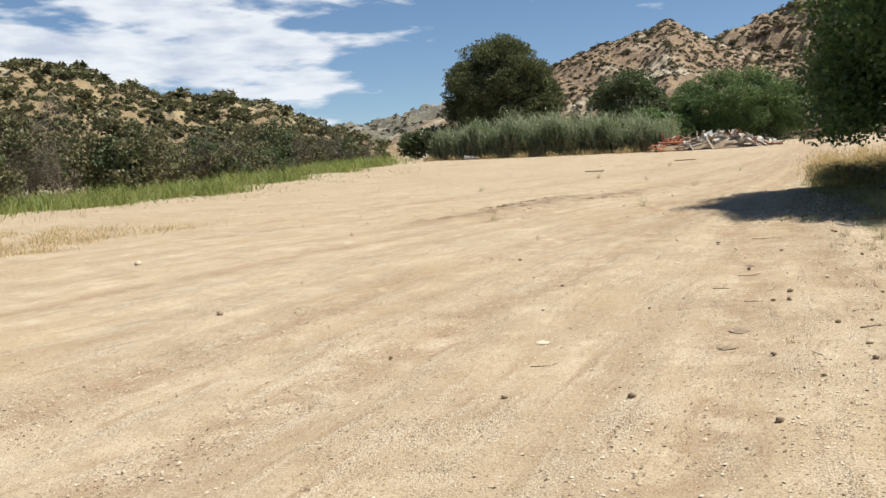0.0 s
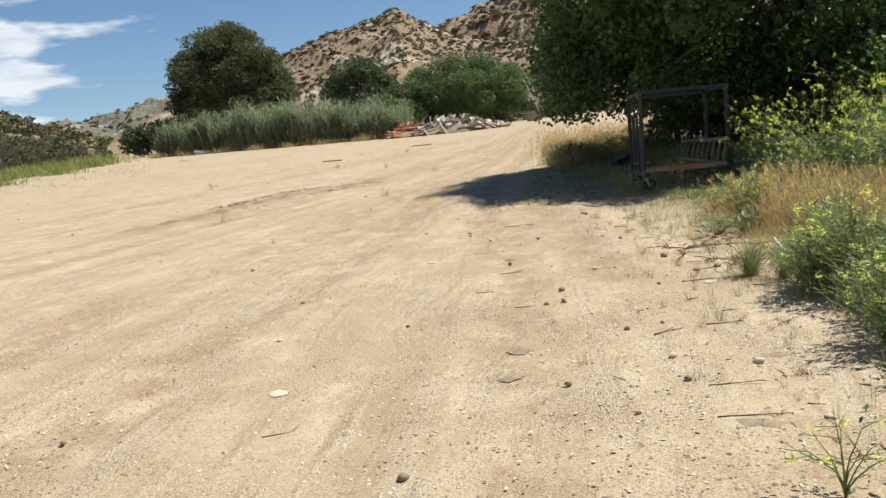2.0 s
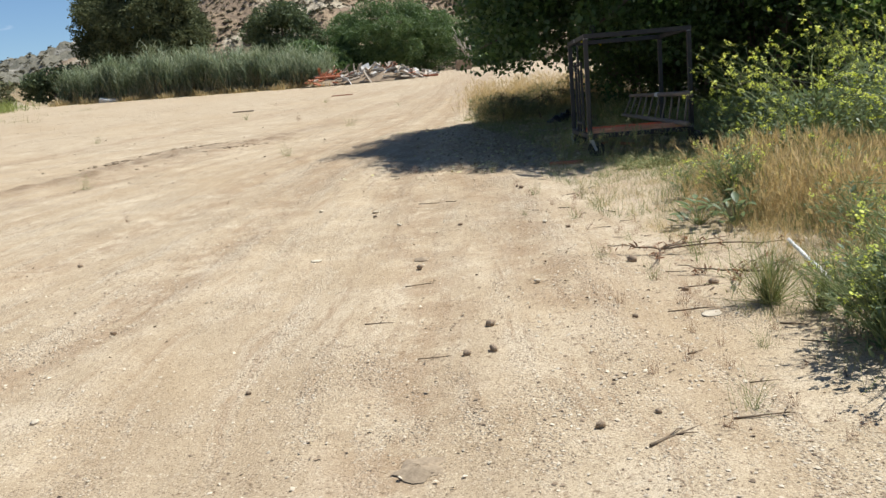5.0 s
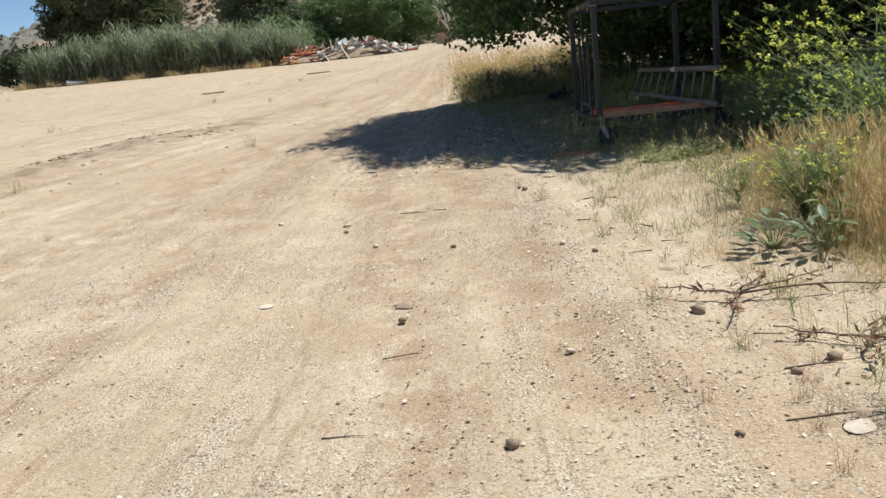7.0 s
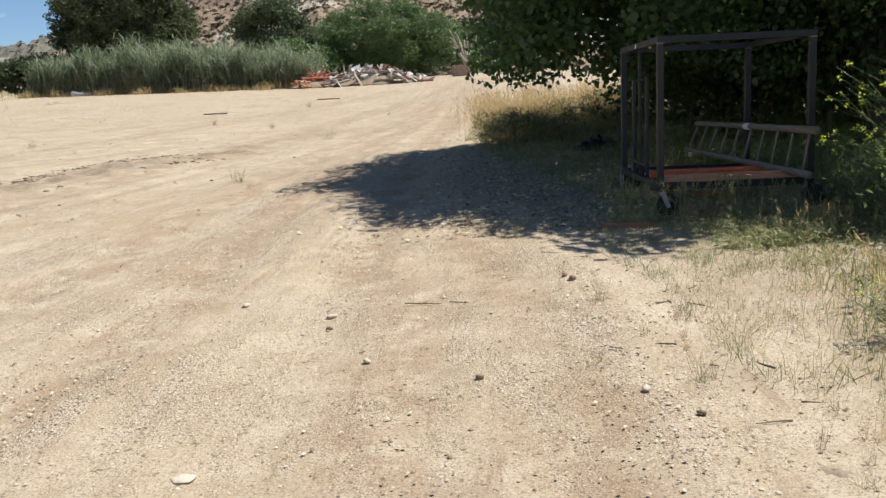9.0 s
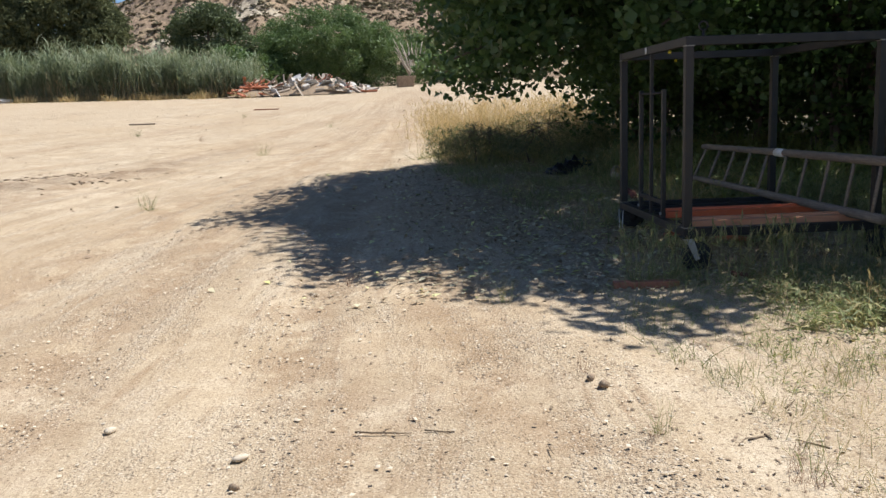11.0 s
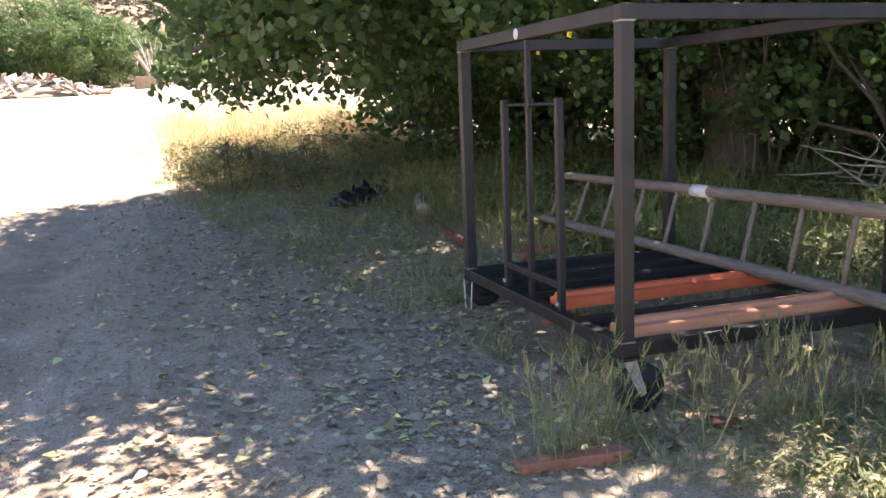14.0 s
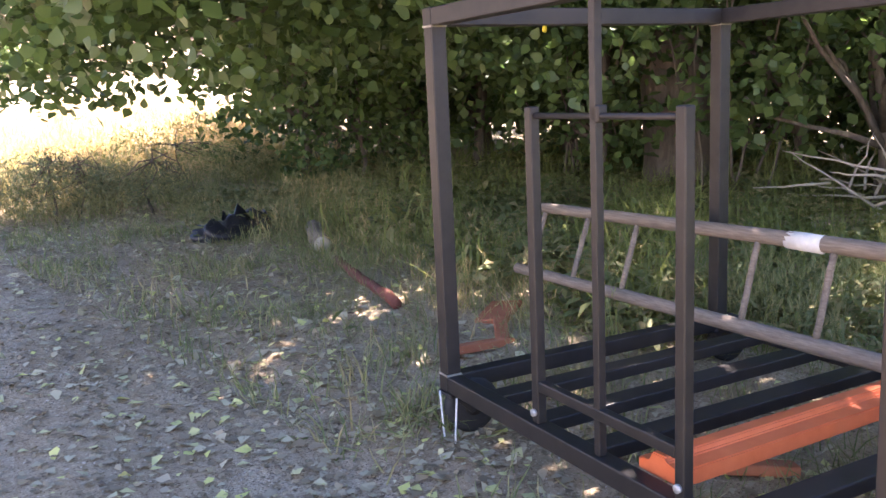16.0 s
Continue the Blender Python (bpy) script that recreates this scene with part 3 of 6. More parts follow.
HILLS = dict(peak=(CREST_PEAK, 170, 320, 420, 0.7, 0.28), ridge=(CREST_RIDGE, 360, 540, 760, 2.1, 0.5),
             left=(CREST_LEFT, 72, 165, 260, 1.3, 0.45), far=(CREST_FAR, 480, 900, 1300, 0.2, 0.5))
make_hill("hill_1", "steep pale rocky hill dotted with dark scrub", *HILLS["peak"][:5], M_HILL, HILLS["peak"][5])
make_hill("hill_2", "higher dry ridge behind the rocky hill", *HILLS["ridge"][:5], M_HILL, HILLS["ridge"][5])
make_hill("hill_3", "long low hill with golden grass and scrub", *HILLS["left"][:5], M_HILL_L, HILLS["left"][5])
make_hill("hill_4", "distant low hill under the clouds", *HILLS["far"][:5], M_HILL_FAR, HILLS["far"][5])


def clump_template(n, flat=0.8, size=0.42, seed=0):
    """A loose dome of n small leaf-like triangles, about 1 across."""
    g = np.random.default_rng(seed)
    d = g.normal(size=(n, 3))
    d[:, 2] = np.abs(d[:, 2])
    d /= np.linalg.norm(d, axis=1)[:, None]
    c = d * (0.5 * g.uniform(0.55, 1.05, n)[:, None]) * [1, 1, flat * 1.6]
    rot = rot_arr(g.uniform(0, 6.28, n), g.uniform(0, 1.5, n), g.uniform(0, 6.28, n))
    tri = np.array([[-0.5, -0.35, 0], [0.55, -0.2, 0], [0.0, 0.6, 0]]) * size
    return stamp(tri, [[0, 1, 2]], c, rot, g.uniform(0.6, 1.2, n)[:, None] * np.ones((1, 3)))


def scrub_on_hill(name, label, key, n, size, mat, seed, az_lim, r_lim, tpl):
    g = np.random.default_rng(seed)
    crest, foot, dist, back, s, rough = HILLS[key]
    az = g.uniform(*az_lim, n)
    r = np.sqrt(g.uniform(r_lim[0] ** 2, r_lim[1] ** 2, n))
    x, y = polar(az, r)
    z = hill_height(az, r, crest, foot, dist, back, s, rough)
    keep = np.sin(x * 0.05 + seed) * np.sin(y * 0.06 + 1) * 0.6 + g.uniform(-1, 1, n) > -0.6
    x, y, z = x[keep], y[keep], z[keep]
    sc = g.gamma(4, size / 4, len(x))
    v, f = stamp(*tpl, np.stack([x, y, z - 0.1 * sc], -1), rot_arr(g.uniform(0, 6.28, len(x)), np.zeros(len(x)), np.zeros(len(x))),
                 np.stack([sc, sc, sc * g.uniform(0.6, 1.0, len(x))], -1))
    return tagged(mesh_np(name, v, f, mat), label, "scrub", kind="stuff")


TPL_CLUMP = clump_template(22, size=0.5, seed=1)
TPL_CLUMP_BIG = clump_template(34, size=0.42, seed=2)
scrub_on_hill("scrub", "dark chaparral bushes dotting the rocky hill", "peak", 10500, 1.0, M_CHAP, 11, (-22, 8), (185, 322), TPL_CLUMP)
scrub_on_hill("scrub", "dark scrub on the high ridge", "ridge", 4500, 2.3, M_CHAP, 12, (-9, 14), (380, 560), TPL_CLUMP)
scrub_on_hill("scrub", "green and grey scrub on the grassy hill", "left", 6000, 1.2, M_CHAP_G, 13, (-70, -26), (84, 166), TPL_CLUMP_BIG)
scrub_on_hill("scrub", "specks of scrub on the distant hill", "far", 2500, 3.0, M_CHAP, 14, (-36, -10), (560, 910), TPL_CLUMP)


# ---------------------------------------------------------------- trees
LEAF_QUAD = (np.array([[0, -0.5, 0], [0.42, -0.05, 0.05], [0, 0.6, 0], [-0.42, -0.05, 0.05]]), [[0, 1, 2, 3]])
LEAF_LONG = (np.array([[0, -0.5, 0], [0.12, 0, 0.03], [0, 0.6, -0.05], [-0.12, 0, 0.03]]), [[0, 1, 2, 3]])


def blob_leaves(g, blobs, per_m2, size, tpl, flat=False, lo=0.5):
    """Leaves through the outer part of uneven blobs (x, y, z, rx, ry, rz)."""
    P = []
    for b in blobs:
        b = np.asarray(b, float)
        n = int(per_m2 * (b[3] * b[4] + b[3] * b[5] + b[4] * b[5]) * 4.2)
        d = g.normal(size=(n, 3))
        d /= np.linalg.norm(d, axis=1)[:, None]
        lump = 1 + 0.16 * np.sin(d[:, 0] * 5 + b[0]) * np.sin(d[:, 1] * 5 + b[1]) + 0.12 * np.sin(d[:, 2] * 9 + b[2])
        P.append(b[:3] + d * b[3:] * (lump * g.uniform(lo, 1.04, n) ** 0.6)[:, None])
    P = np.concatenate(P)
    n = len(P)
    tilt = g.normal(1.0, 0.5, n) if not flat else g.normal(0.5, 0.5, n)
    return stamp(*tpl, P, rot_arr(g.uniform(0, 6.28, n), tilt, g.uniform(0, 6.28, n)), (size * g.uniform(0.65, 1.25, n))[:, None] * np.ones((1, 3)))


def crown_blobs(g, n, centre, radii, low=-0.5, size=(0.28, 0.42)):
    """Blobs set about the shell of an ellipsoid crown."""
    out = []
    c, r = np.asarray(centre, float), np.asarray(radii, float)
    while len(out) < n:
        d = g.normal(size=3)
        d /= np.linalg.norm(d)
        if d[2] < low:
            continue
        s = g.uniform(*size) * r.mean()
        k = g.uniform(0.55, 0.86)
        out.append((*(c + d * r * k), s * g.uniform(0.9, 1.25), s * g.uniform(0.9, 1.25), s * g.uniform(0.65, 0.9)))
    return out


def tree(name, label, at, height, crown_c, crown_r, n_blobs, per_m2, leaf, mat, tpl, seed, trunk_r=0.35, low=-0.4, blob=(0.28, 0.42), category="tree"):
    g = np.random.default_rng(seed)
    x, y = at
    z = float(gz(x, y))
    root = empty(name, (x, y, z))
    tagged(root, label, category)
    blobs = crown_blobs(g, n_blobs, (0, 0, crown_c), crown_r, low, blob)
    v, f = blob_leaves(g, blobs, per_m2, leaf, tpl)
    mesh_np("crown", v, f, mat, root)
    top = np.array([0.0, 0.0, crown_c + crown_r[2] * 0.4])
    v, f = tube(wander((0, 0, -0.3), top, 7, 0.12), np.linspace(trunk_r, trunk_r * 0.3, 7), 8)
    mesh_np("trunk", v, f, M_BARK, root, smooth=True)
    for b in blobs[::max(1, n_blobs // 9)]:
        p0 = np.array([0, 0, crown_c - crown_r[2] * g.uniform(0.2, 0.9)])
        p0[2] = max(p0[2], 0.5)
        v, f = tube(wander(p0, b[:3], 5, 0.15), np.linspace(trunk_r * 0.45, trunk_r * 0.1, 5), 6)
        mesh_np("limb", v, f, M_BARK, root, smooth=True)
    return root


tree("broad_pine_tree", "large dark green round-topped pine beyond the reeds", (-30.2, 90), 14, 6.5, (6.9, 5.8, 7.2), 280, 34, 0.19, M_PINE, LEAF_QUAD, 21, 0.5, low=-0.9, blob=(0.14, 0.22))
tree("willow_tree", "wide bushy green willow behind the rubble pile", (-6.8, 92), 8, 3.7, (7.4, 4.5, 4.3), 130, 44, 0.28, M_WILLOW, LEAF_LONG, 22, 0.3, low=-0.85, blob=(0.15, 0.28))
tree("willow_tree", "pale green willow thicket at the end of the lot", (0.5, 96), 7, 2.8, (4.6, 4, 3.2), 70, 40, 0.26, M_WILLOW, LEAF_LONG, 23, 0.25, low=-0.85, blob=(0.16, 0.28))
tree("dark_tree", "dark green tree between the pine and the willow", (-17, 92), 8, 4.3, (4.4, 3.6, 4.4), 80, 30, 0.22, M_DARKTREE, LEAF_QUAD, 24, 0.3, low=-0.75, blob=(0.14, 0.28))
tree("dark_tree", "low dark green bush tree beside the reeds", (-36.5, 86), 4, 1.6, (4.0, 3, 2.0), 26, 26, 0.25, M_DARKTREE, LEAF_QUAD, 25, 0.2, low=-0.6)
tree("dark_tree", "low green bush tree behind the rubble", (-13, 88), 4, 2.0, (3.4, 3, 2.3), 26, 26, 0.25, M_WILLOW, LEAF_QUAD, 26, 0.2, low=-0.6)
tree("green_bush", "bright green bushes at the far end of the track", (3.5, 78), 2.5, 1.0, (3.0, 2.5, 1.4), 20, 12, 0.3, M_WILLOW, LEAF_QUAD, 27, 0.12, low=-0.6, category="bush")

# brush along the left edge of the lot
g_b = np.random.default_rng(31)
for i in range(96):
    t = g_b.uniform(0, 1)
    yb = 12 + 66 * t
    row = i % 2
    xb = -37.5 - 3 * t - (1 - t) * 2 - row * 5 + g_b.uniform(-2.2, 1.6)
    hgt = g_b.uniform(2.2, 4.4) * (1.45 if t < 0.5 else 0.9) * (1.2 if row else 0.85)
    kind_b = int(g_b.choice([0, 0, 1, 1, 2]))
    tree("brush", ("grey leafless-looking brush at the lot's edge", "olive green brush at the lot's edge", "dark green brush at the lot's edge")[kind_b],
         (xb, yb), hgt, hgt * 0.38, (g_b.uniform(1.2, 2.4), g_b.uniform(1.2, 2.3), hgt * 0.66), 22, 24, 0.2,
         (M_GREYBRUSH, M_CHAP_G, M_DARKTREE)[kind_b], (LEAF_LONG, LEAF_QUAD, LEAF_QUAD)[kind_b], 300 + i, 0.06, low=-0.95, blob=(0.16, 0.34), category="bush")


# ---------------------------------------------------------------- reeds and grass
def blade_template(segs=3, width=0.03, bend=0.3, height=1.0):
    t = np.linspace(0, 1, segs + 1)
    w = width * (1 - t ** 1.5) + 0.001
    y = bend * t ** 2
    z = height * (t - 0.12 * t ** 3 * bend * 3)
    v = np.empty((2 * (segs + 1), 3))
    v[0::2] = np.stack([-w / 2, y, z], -1)
    v[1::2] = np.stack([w / 2, y, z], -1)
    k = np.arange(segs) * 2
    return v, np.stack([k, k + 1, k + 3, k + 2], -1)


def reed_template(seed):
    g = np.random.default_rng(seed)
    out = [blade_template(2, 0.03, 0.06, 1.0)]
    n = 12
    base = np.stack([np.zeros(n), 0.06 * np.linspace(0.3, 1, n) ** 2, np.linspace(0.18, 0.98, n)], -1)
    yaw = g.uniform(0, 6.28, n)
    v, f = stamp(*blade_template(2, 0.032, 0.75, 0.75), base, rot_arr(yaw, g.uniform(-0.25, 0.1, n), np.zeros(n)), g.uniform(0.18, 0.36, n)[:, None] * np.array([[1.6, 1, 1]]))
    return merge(out + [(v, f)])


def reed_bed(name, label, n, seed, mat, x0, x1, y_of, depth, h, lean=0.12):
    g = np.random.default_rng(seed)
    x = g.uniform(x0, x1, n)
    d = g.uniform(0, 1, n) ** 1.4
    y = y_of(x) + d * depth
    z = gz(x, y)
    tuft = 0.5 + 0.3 * np.sin(x * 1.9 + 2 * np.sin(y * 0.9)) + 0.2 * np.sin(x * 4.7 + y * 2.1)
    hh = h * (0.45 + 0.6 * g.beta(2, 2.4, n)) * (0.62 + 0.62 * tuft) * (0.8 + 0.2 * np.sin((x + 31.5) / 20 * 3.14))
    v, f = stamp(*reed_template(seed), np.stack([x, y, z - 0.05], -1), rot_arr(g.uniform(0, 6.28, n), g.normal(0, lean, n), g.uniform(0, 6.28, n)), np.stack([hh * 1.15, hh * 1.15, hh], -1))
    return tagged(mesh_np(name, v, f, mat), label, "reeds", kind="stuff")


reed_front = lambda x: 67.5 + (-11.5 - x) * 0.22
reed_bed("reeds", "tall grey-green giant reeds along the far edge", 5200, 41, M_REED, -31.0, -9.6, reed_front, 6, 3.35, 0.2)
reed_bed("reeds", "dry straw-coloured reeds leaning among green ones", 1900, 42, M_REEDDRY, -30.5, -11, reed_front, 1.4, 1.7, 0.4)
p = np.stack([g_b.uniform(-31.5, -9, 5200), g_b.normal(0, 0.5, 5200)], -1)
p[:, 1] += reed_front(p[:, 0]) - 0.3 + 0.5 * np.sin(p[:, 0] * 2.1)
REED_FOOT = p


def grass(name, label, pts, h, mat, seed, tpl, lean=0.25, wid=1.0, cat="grass", taper=0.0):
    g = np.random.default_rng(seed)
    n = len(pts)
    x, y = pts[:, 0], pts[:, 1]
    hh = h * g.uniform(0.45, 1.2, n) * (1 + 0.3 * np.sin(x * 2.3 + 1.5 * np.sin(y * 1.1)) * np.sin(y * 1.9 + x))
    if taper:
        hh = hh * np.clip((x - veg_edge(y)) / taper, 0.3, 1.0)
    pos = np.stack([x, y, gtop(x, y) - 0.01], -1)
    v, f = stamp(*tpl, pos, rot_arr(g.uniform(0, 6.28, n), g.normal(0, lean, n), g.uniform(0, 6.28, n)), np.stack([hh * wid, hh, hh], -1))
    return tagged(mesh_np(name, v, f, mat), label, cat, kind="stuff")


def clumped(g, n, x0, x1, y0, y1, clumps, spread, keep=None):
    """Points gathered in tufts inside a box."""
    c = np.stack([g.uniform(x0, x1, clumps), g.uniform(y0, y1, clumps)], -1)
    p = c[g.integers(0, clumps, n)] + g.normal(0, 1, (n, 2)) * spread * g.uniform(0.4, 1.3, (n, 1))
    return p if keep is None else p[keep(p[:, 0], p[:, 1])]


def veg_edge(y):
    """Where the weeds begin beside the track."""
    return np.interp(y, [2, 4, 6, 7.5, 9, 10.4, 11.4, 12.5, 13.8, 15.0, 16.5, 30],
                     [0.95, 1.0, 1.1, 1.25, 1.32, 1.45, 1.25, 1.0, 1.05, 0.75, 1.0, 1.0])


BLADE = blade_template(2, 0.018, 0.35)
BLADE_FINE = blade_template(2, 0.010, 0.45)


def foxtail_template(seed=5):
    g = np.random.default_rng(seed)
    stem = blade_template(2, 0.012, 0.22, 1.0)
    n = 7
    t = np.linspace(0.80, 1.0, n)
    base = np.stack([np.zeros(n), 0.22 * t ** 2, t - 0.08 * t ** 3], -1)
    hd = stamp(*blade_template(1, 0.10, 0.1, 1.0), base, rot_arr(g.uniform(0, 6.28, n), g.uniform(-0.55, -0.2, n), np.zeros(n)), np.full(n, 0.15)[:, None] * np.ones((1, 3)))
    lv = stamp(*blade_template(1, 0.03, 0.5, 1.0), np.array([[0, 0.01, 0.15], [0, 0.03, 0.35]]), rot_arr(np.array([0.5, 3.5]), np.array([-0.6, -0.6]), np.zeros(2)), np.full(2, 0.3)[:, None] * np.ones((1, 3)))
    return merge([stem, hd, lv])


FOXTAIL = foxtail_template()
g_g = np.random.default_rng(51)
# green strip below the brush on the left
p = clumped(g_g, 24000, -38, -31.8, 12, 76, 90, 1.0)
p[:, 0] += np.interp(p[:, 1], [20, 34, 50, 76], [2.5, 4.8, 1.2, -2.0])
grass("green_grass", "bright green weeds along the lot's left edge", p, 0.8, M_GREENGRASS, 52, blade_template(2, 0.05, 0.5), 0.6)
grass("dry_grass", "straw-coloured weeds along the foot of the reeds", REED_FOOT, 0.55, M_FOXTAIL, 69, blade_template(2, 0.06, 0.5), 0.6)
p = clumped(g_g, 9000, -22, -15, 12, 19, 120, 0.4)
grass("dry_grass", "patch of low golden dry grass in the lot", p, 0.20, M_FOXTAIL, 53, blade_template(2, 0.035, 0.5), 0.6)
p = clumped(g_g, 2500, -36, -22, 22, 60, 160, 0.5)
grass("dry_grass", "thin dry weeds scattered on the lot", p, 0.22, M_WEED, 54, blade_template(2, 0.05, 0.4))
# beside the track: green mustard weeds, foxtails, then short weeds by the cart
right = lambda off: (lambda x, y: x > veg_edge(y) + off)
p = clumped(g_g, 13000, 1.1, 5.0, 2.0, 9.2, 300, 0.14, right(0.0))
grass("green_weeds", "tall green weeds beside the track", p, 0.5, M_WEED, 55, BLADE, 0.5, 0.8, taper=0.6)
p = clumped(g_g, 9000, 1.7, 5.0, 6.6, 9.0, 190, 0.15, right(0.5))
p = np.vstack([p, clumped(g_g, 12500, 1.4, 5.2, 8.8, 12.9, 230, 0.12, lambda x, y: x > veg_edge(y) + 0.3 + 0.45 * np.maximum(0, y - 11.3))])
grass("foxtail_grass", "golden dry foxtail grass beside the track", p, 0.40, M_FOXTAIL, 56, FOXTAIL, 0.45, taper=1.2)
p = clumped(g_g, 6500, 1.3, 5.5, 8.4, 13.6, 200, 0.12, right(0.05))
grass("green_weeds", "grey-green weeds mixed into the foxtails", p, 0.34, M_WEED, 66, BLADE, 0.5, 1.3, taper=1.3)
p = clumped(g_g, 7000, 0.7, 2.6, 10.6, 13.6, 150, 0.10, right(-0.05))
grass("dry_grass", "fine pale dry grass thinning out into the dirt", p[:4200], 0.10, M_FOXTAIL, 68, BLADE_FINE, 0.6, 1.8)
p = clumped(g_g, 7000, 0.7, 3.2, 8.5, 15.9, 300, 0.10, right(-0.12))
grass("short_weeds", "short grey-green weeds at the edge of the dirt", p, 0.15, M_WEED, 57, BLADE_FINE, 0.6, 2.2)
clear = lambda x, y: ~((x > 1.3) & (x < 3.05) & (y > 15.0) & (y < 18.0)) & ~((x < 3.3 - (y - 13) * 0.12) & (y > 13.0) & (y < 16))
p = clumped(g_g, 7000, 2.4, 5.6, 13.2, 18.2, 190, 0.15, clear)
p = np.vstack([p, clumped(g_g, 110, 1.0, 1.42, 15.75, 15.98, 8, 0.05), clumped(g_g, 260, 1.5, 2.9, 15.62, 15.9, 22, 0.07)])
grass("foxtail_grass", "half-green foxtail grass around the cart", p, 0.38, M_WEED, 58, FOXTAIL, 0.4)
p = clumped(g_g, 12000, 2.6, 9, 17.5, 25, 300, 0.22, clear)
grass("shade_grass", "green grass in the shade behind the cart", p, 0.42, M_GREENGRASS, 59, BLADE, 0.6)
p = clumped(g_g, 13000, 1.9, 8, 17.9, 24, 360, 0.18, lambda x, y: clear(x, y) & ~((x > 1.7) & (x < 2.65) & (y > 17) & (y < 22)))
lw = (np.array([[0, 0, 0.0], [0.16, 0.35, 0.10], [0, 0.9, 0.02], [-0.16, 0.35, 0.10], [0, 0, 0.5], [0.14, 0.3, 0.62], [0, 0.75, 0.5], [-0.14, 0.3, 0.62], [0, 0, 0.8], [0.12, -0.3, 0.95], [0, -0.7, 0.85], [-0.12, -0.3, 0.95]]), [[0, 1, 2, 3], [4, 5, 6, 7], [8, 9, 10, 11]])
grass("leafy_weeds", "knee-high leafy weeds in the shade behind the cart", p, 0.17, M_WEED, 64, lw, 0.5, 1.0, "weeds")
verge = lambda x, y: x > np.interp(y, [21.5, 22.3, 23, 23.6, 24.6, 26, 30], [2.7, 2.1, 1.7, 0.6, 0.0, 0.2, 0.5]) + 0.3 * np.sin(y * 3.1 + 2 * np.sin(y * 1.3))
p = clumped(g_g, 15000, -0.2, 4.5, 21.8, 28.0, 210, 0.22, verge)
grass("verge_grass", "mixed green and golden grass at the shadow's edge", p, 0.36, M_WEED, 60, BLADE_FINE, 0.65, 1.8)
p = clumped(g_g, 5000, 0.1, 4.0, 24.5, 29.0, 90, 0.22, verge)
grass("foxtail_grass", "golden and green foxtails at the edge of the shade", p, 0.45, M_FOXTAIL, 65, FOXTAIL, 0.4)
p = clumped(g_g, 4500, 0.4, 5, 27.0, 38.0, 140, 0.35)
grass("foxtail_grass", "sunlit golden grass beyond the tree's shade", p, 0.5, M_FOXTAIL, 61, FOXTAIL, 0.4)


# ---------------------------------------------------------------- cart frame
def cyl(p0, p1, r, sides=10):
    return tube([p0, p1], [r, r], sides)


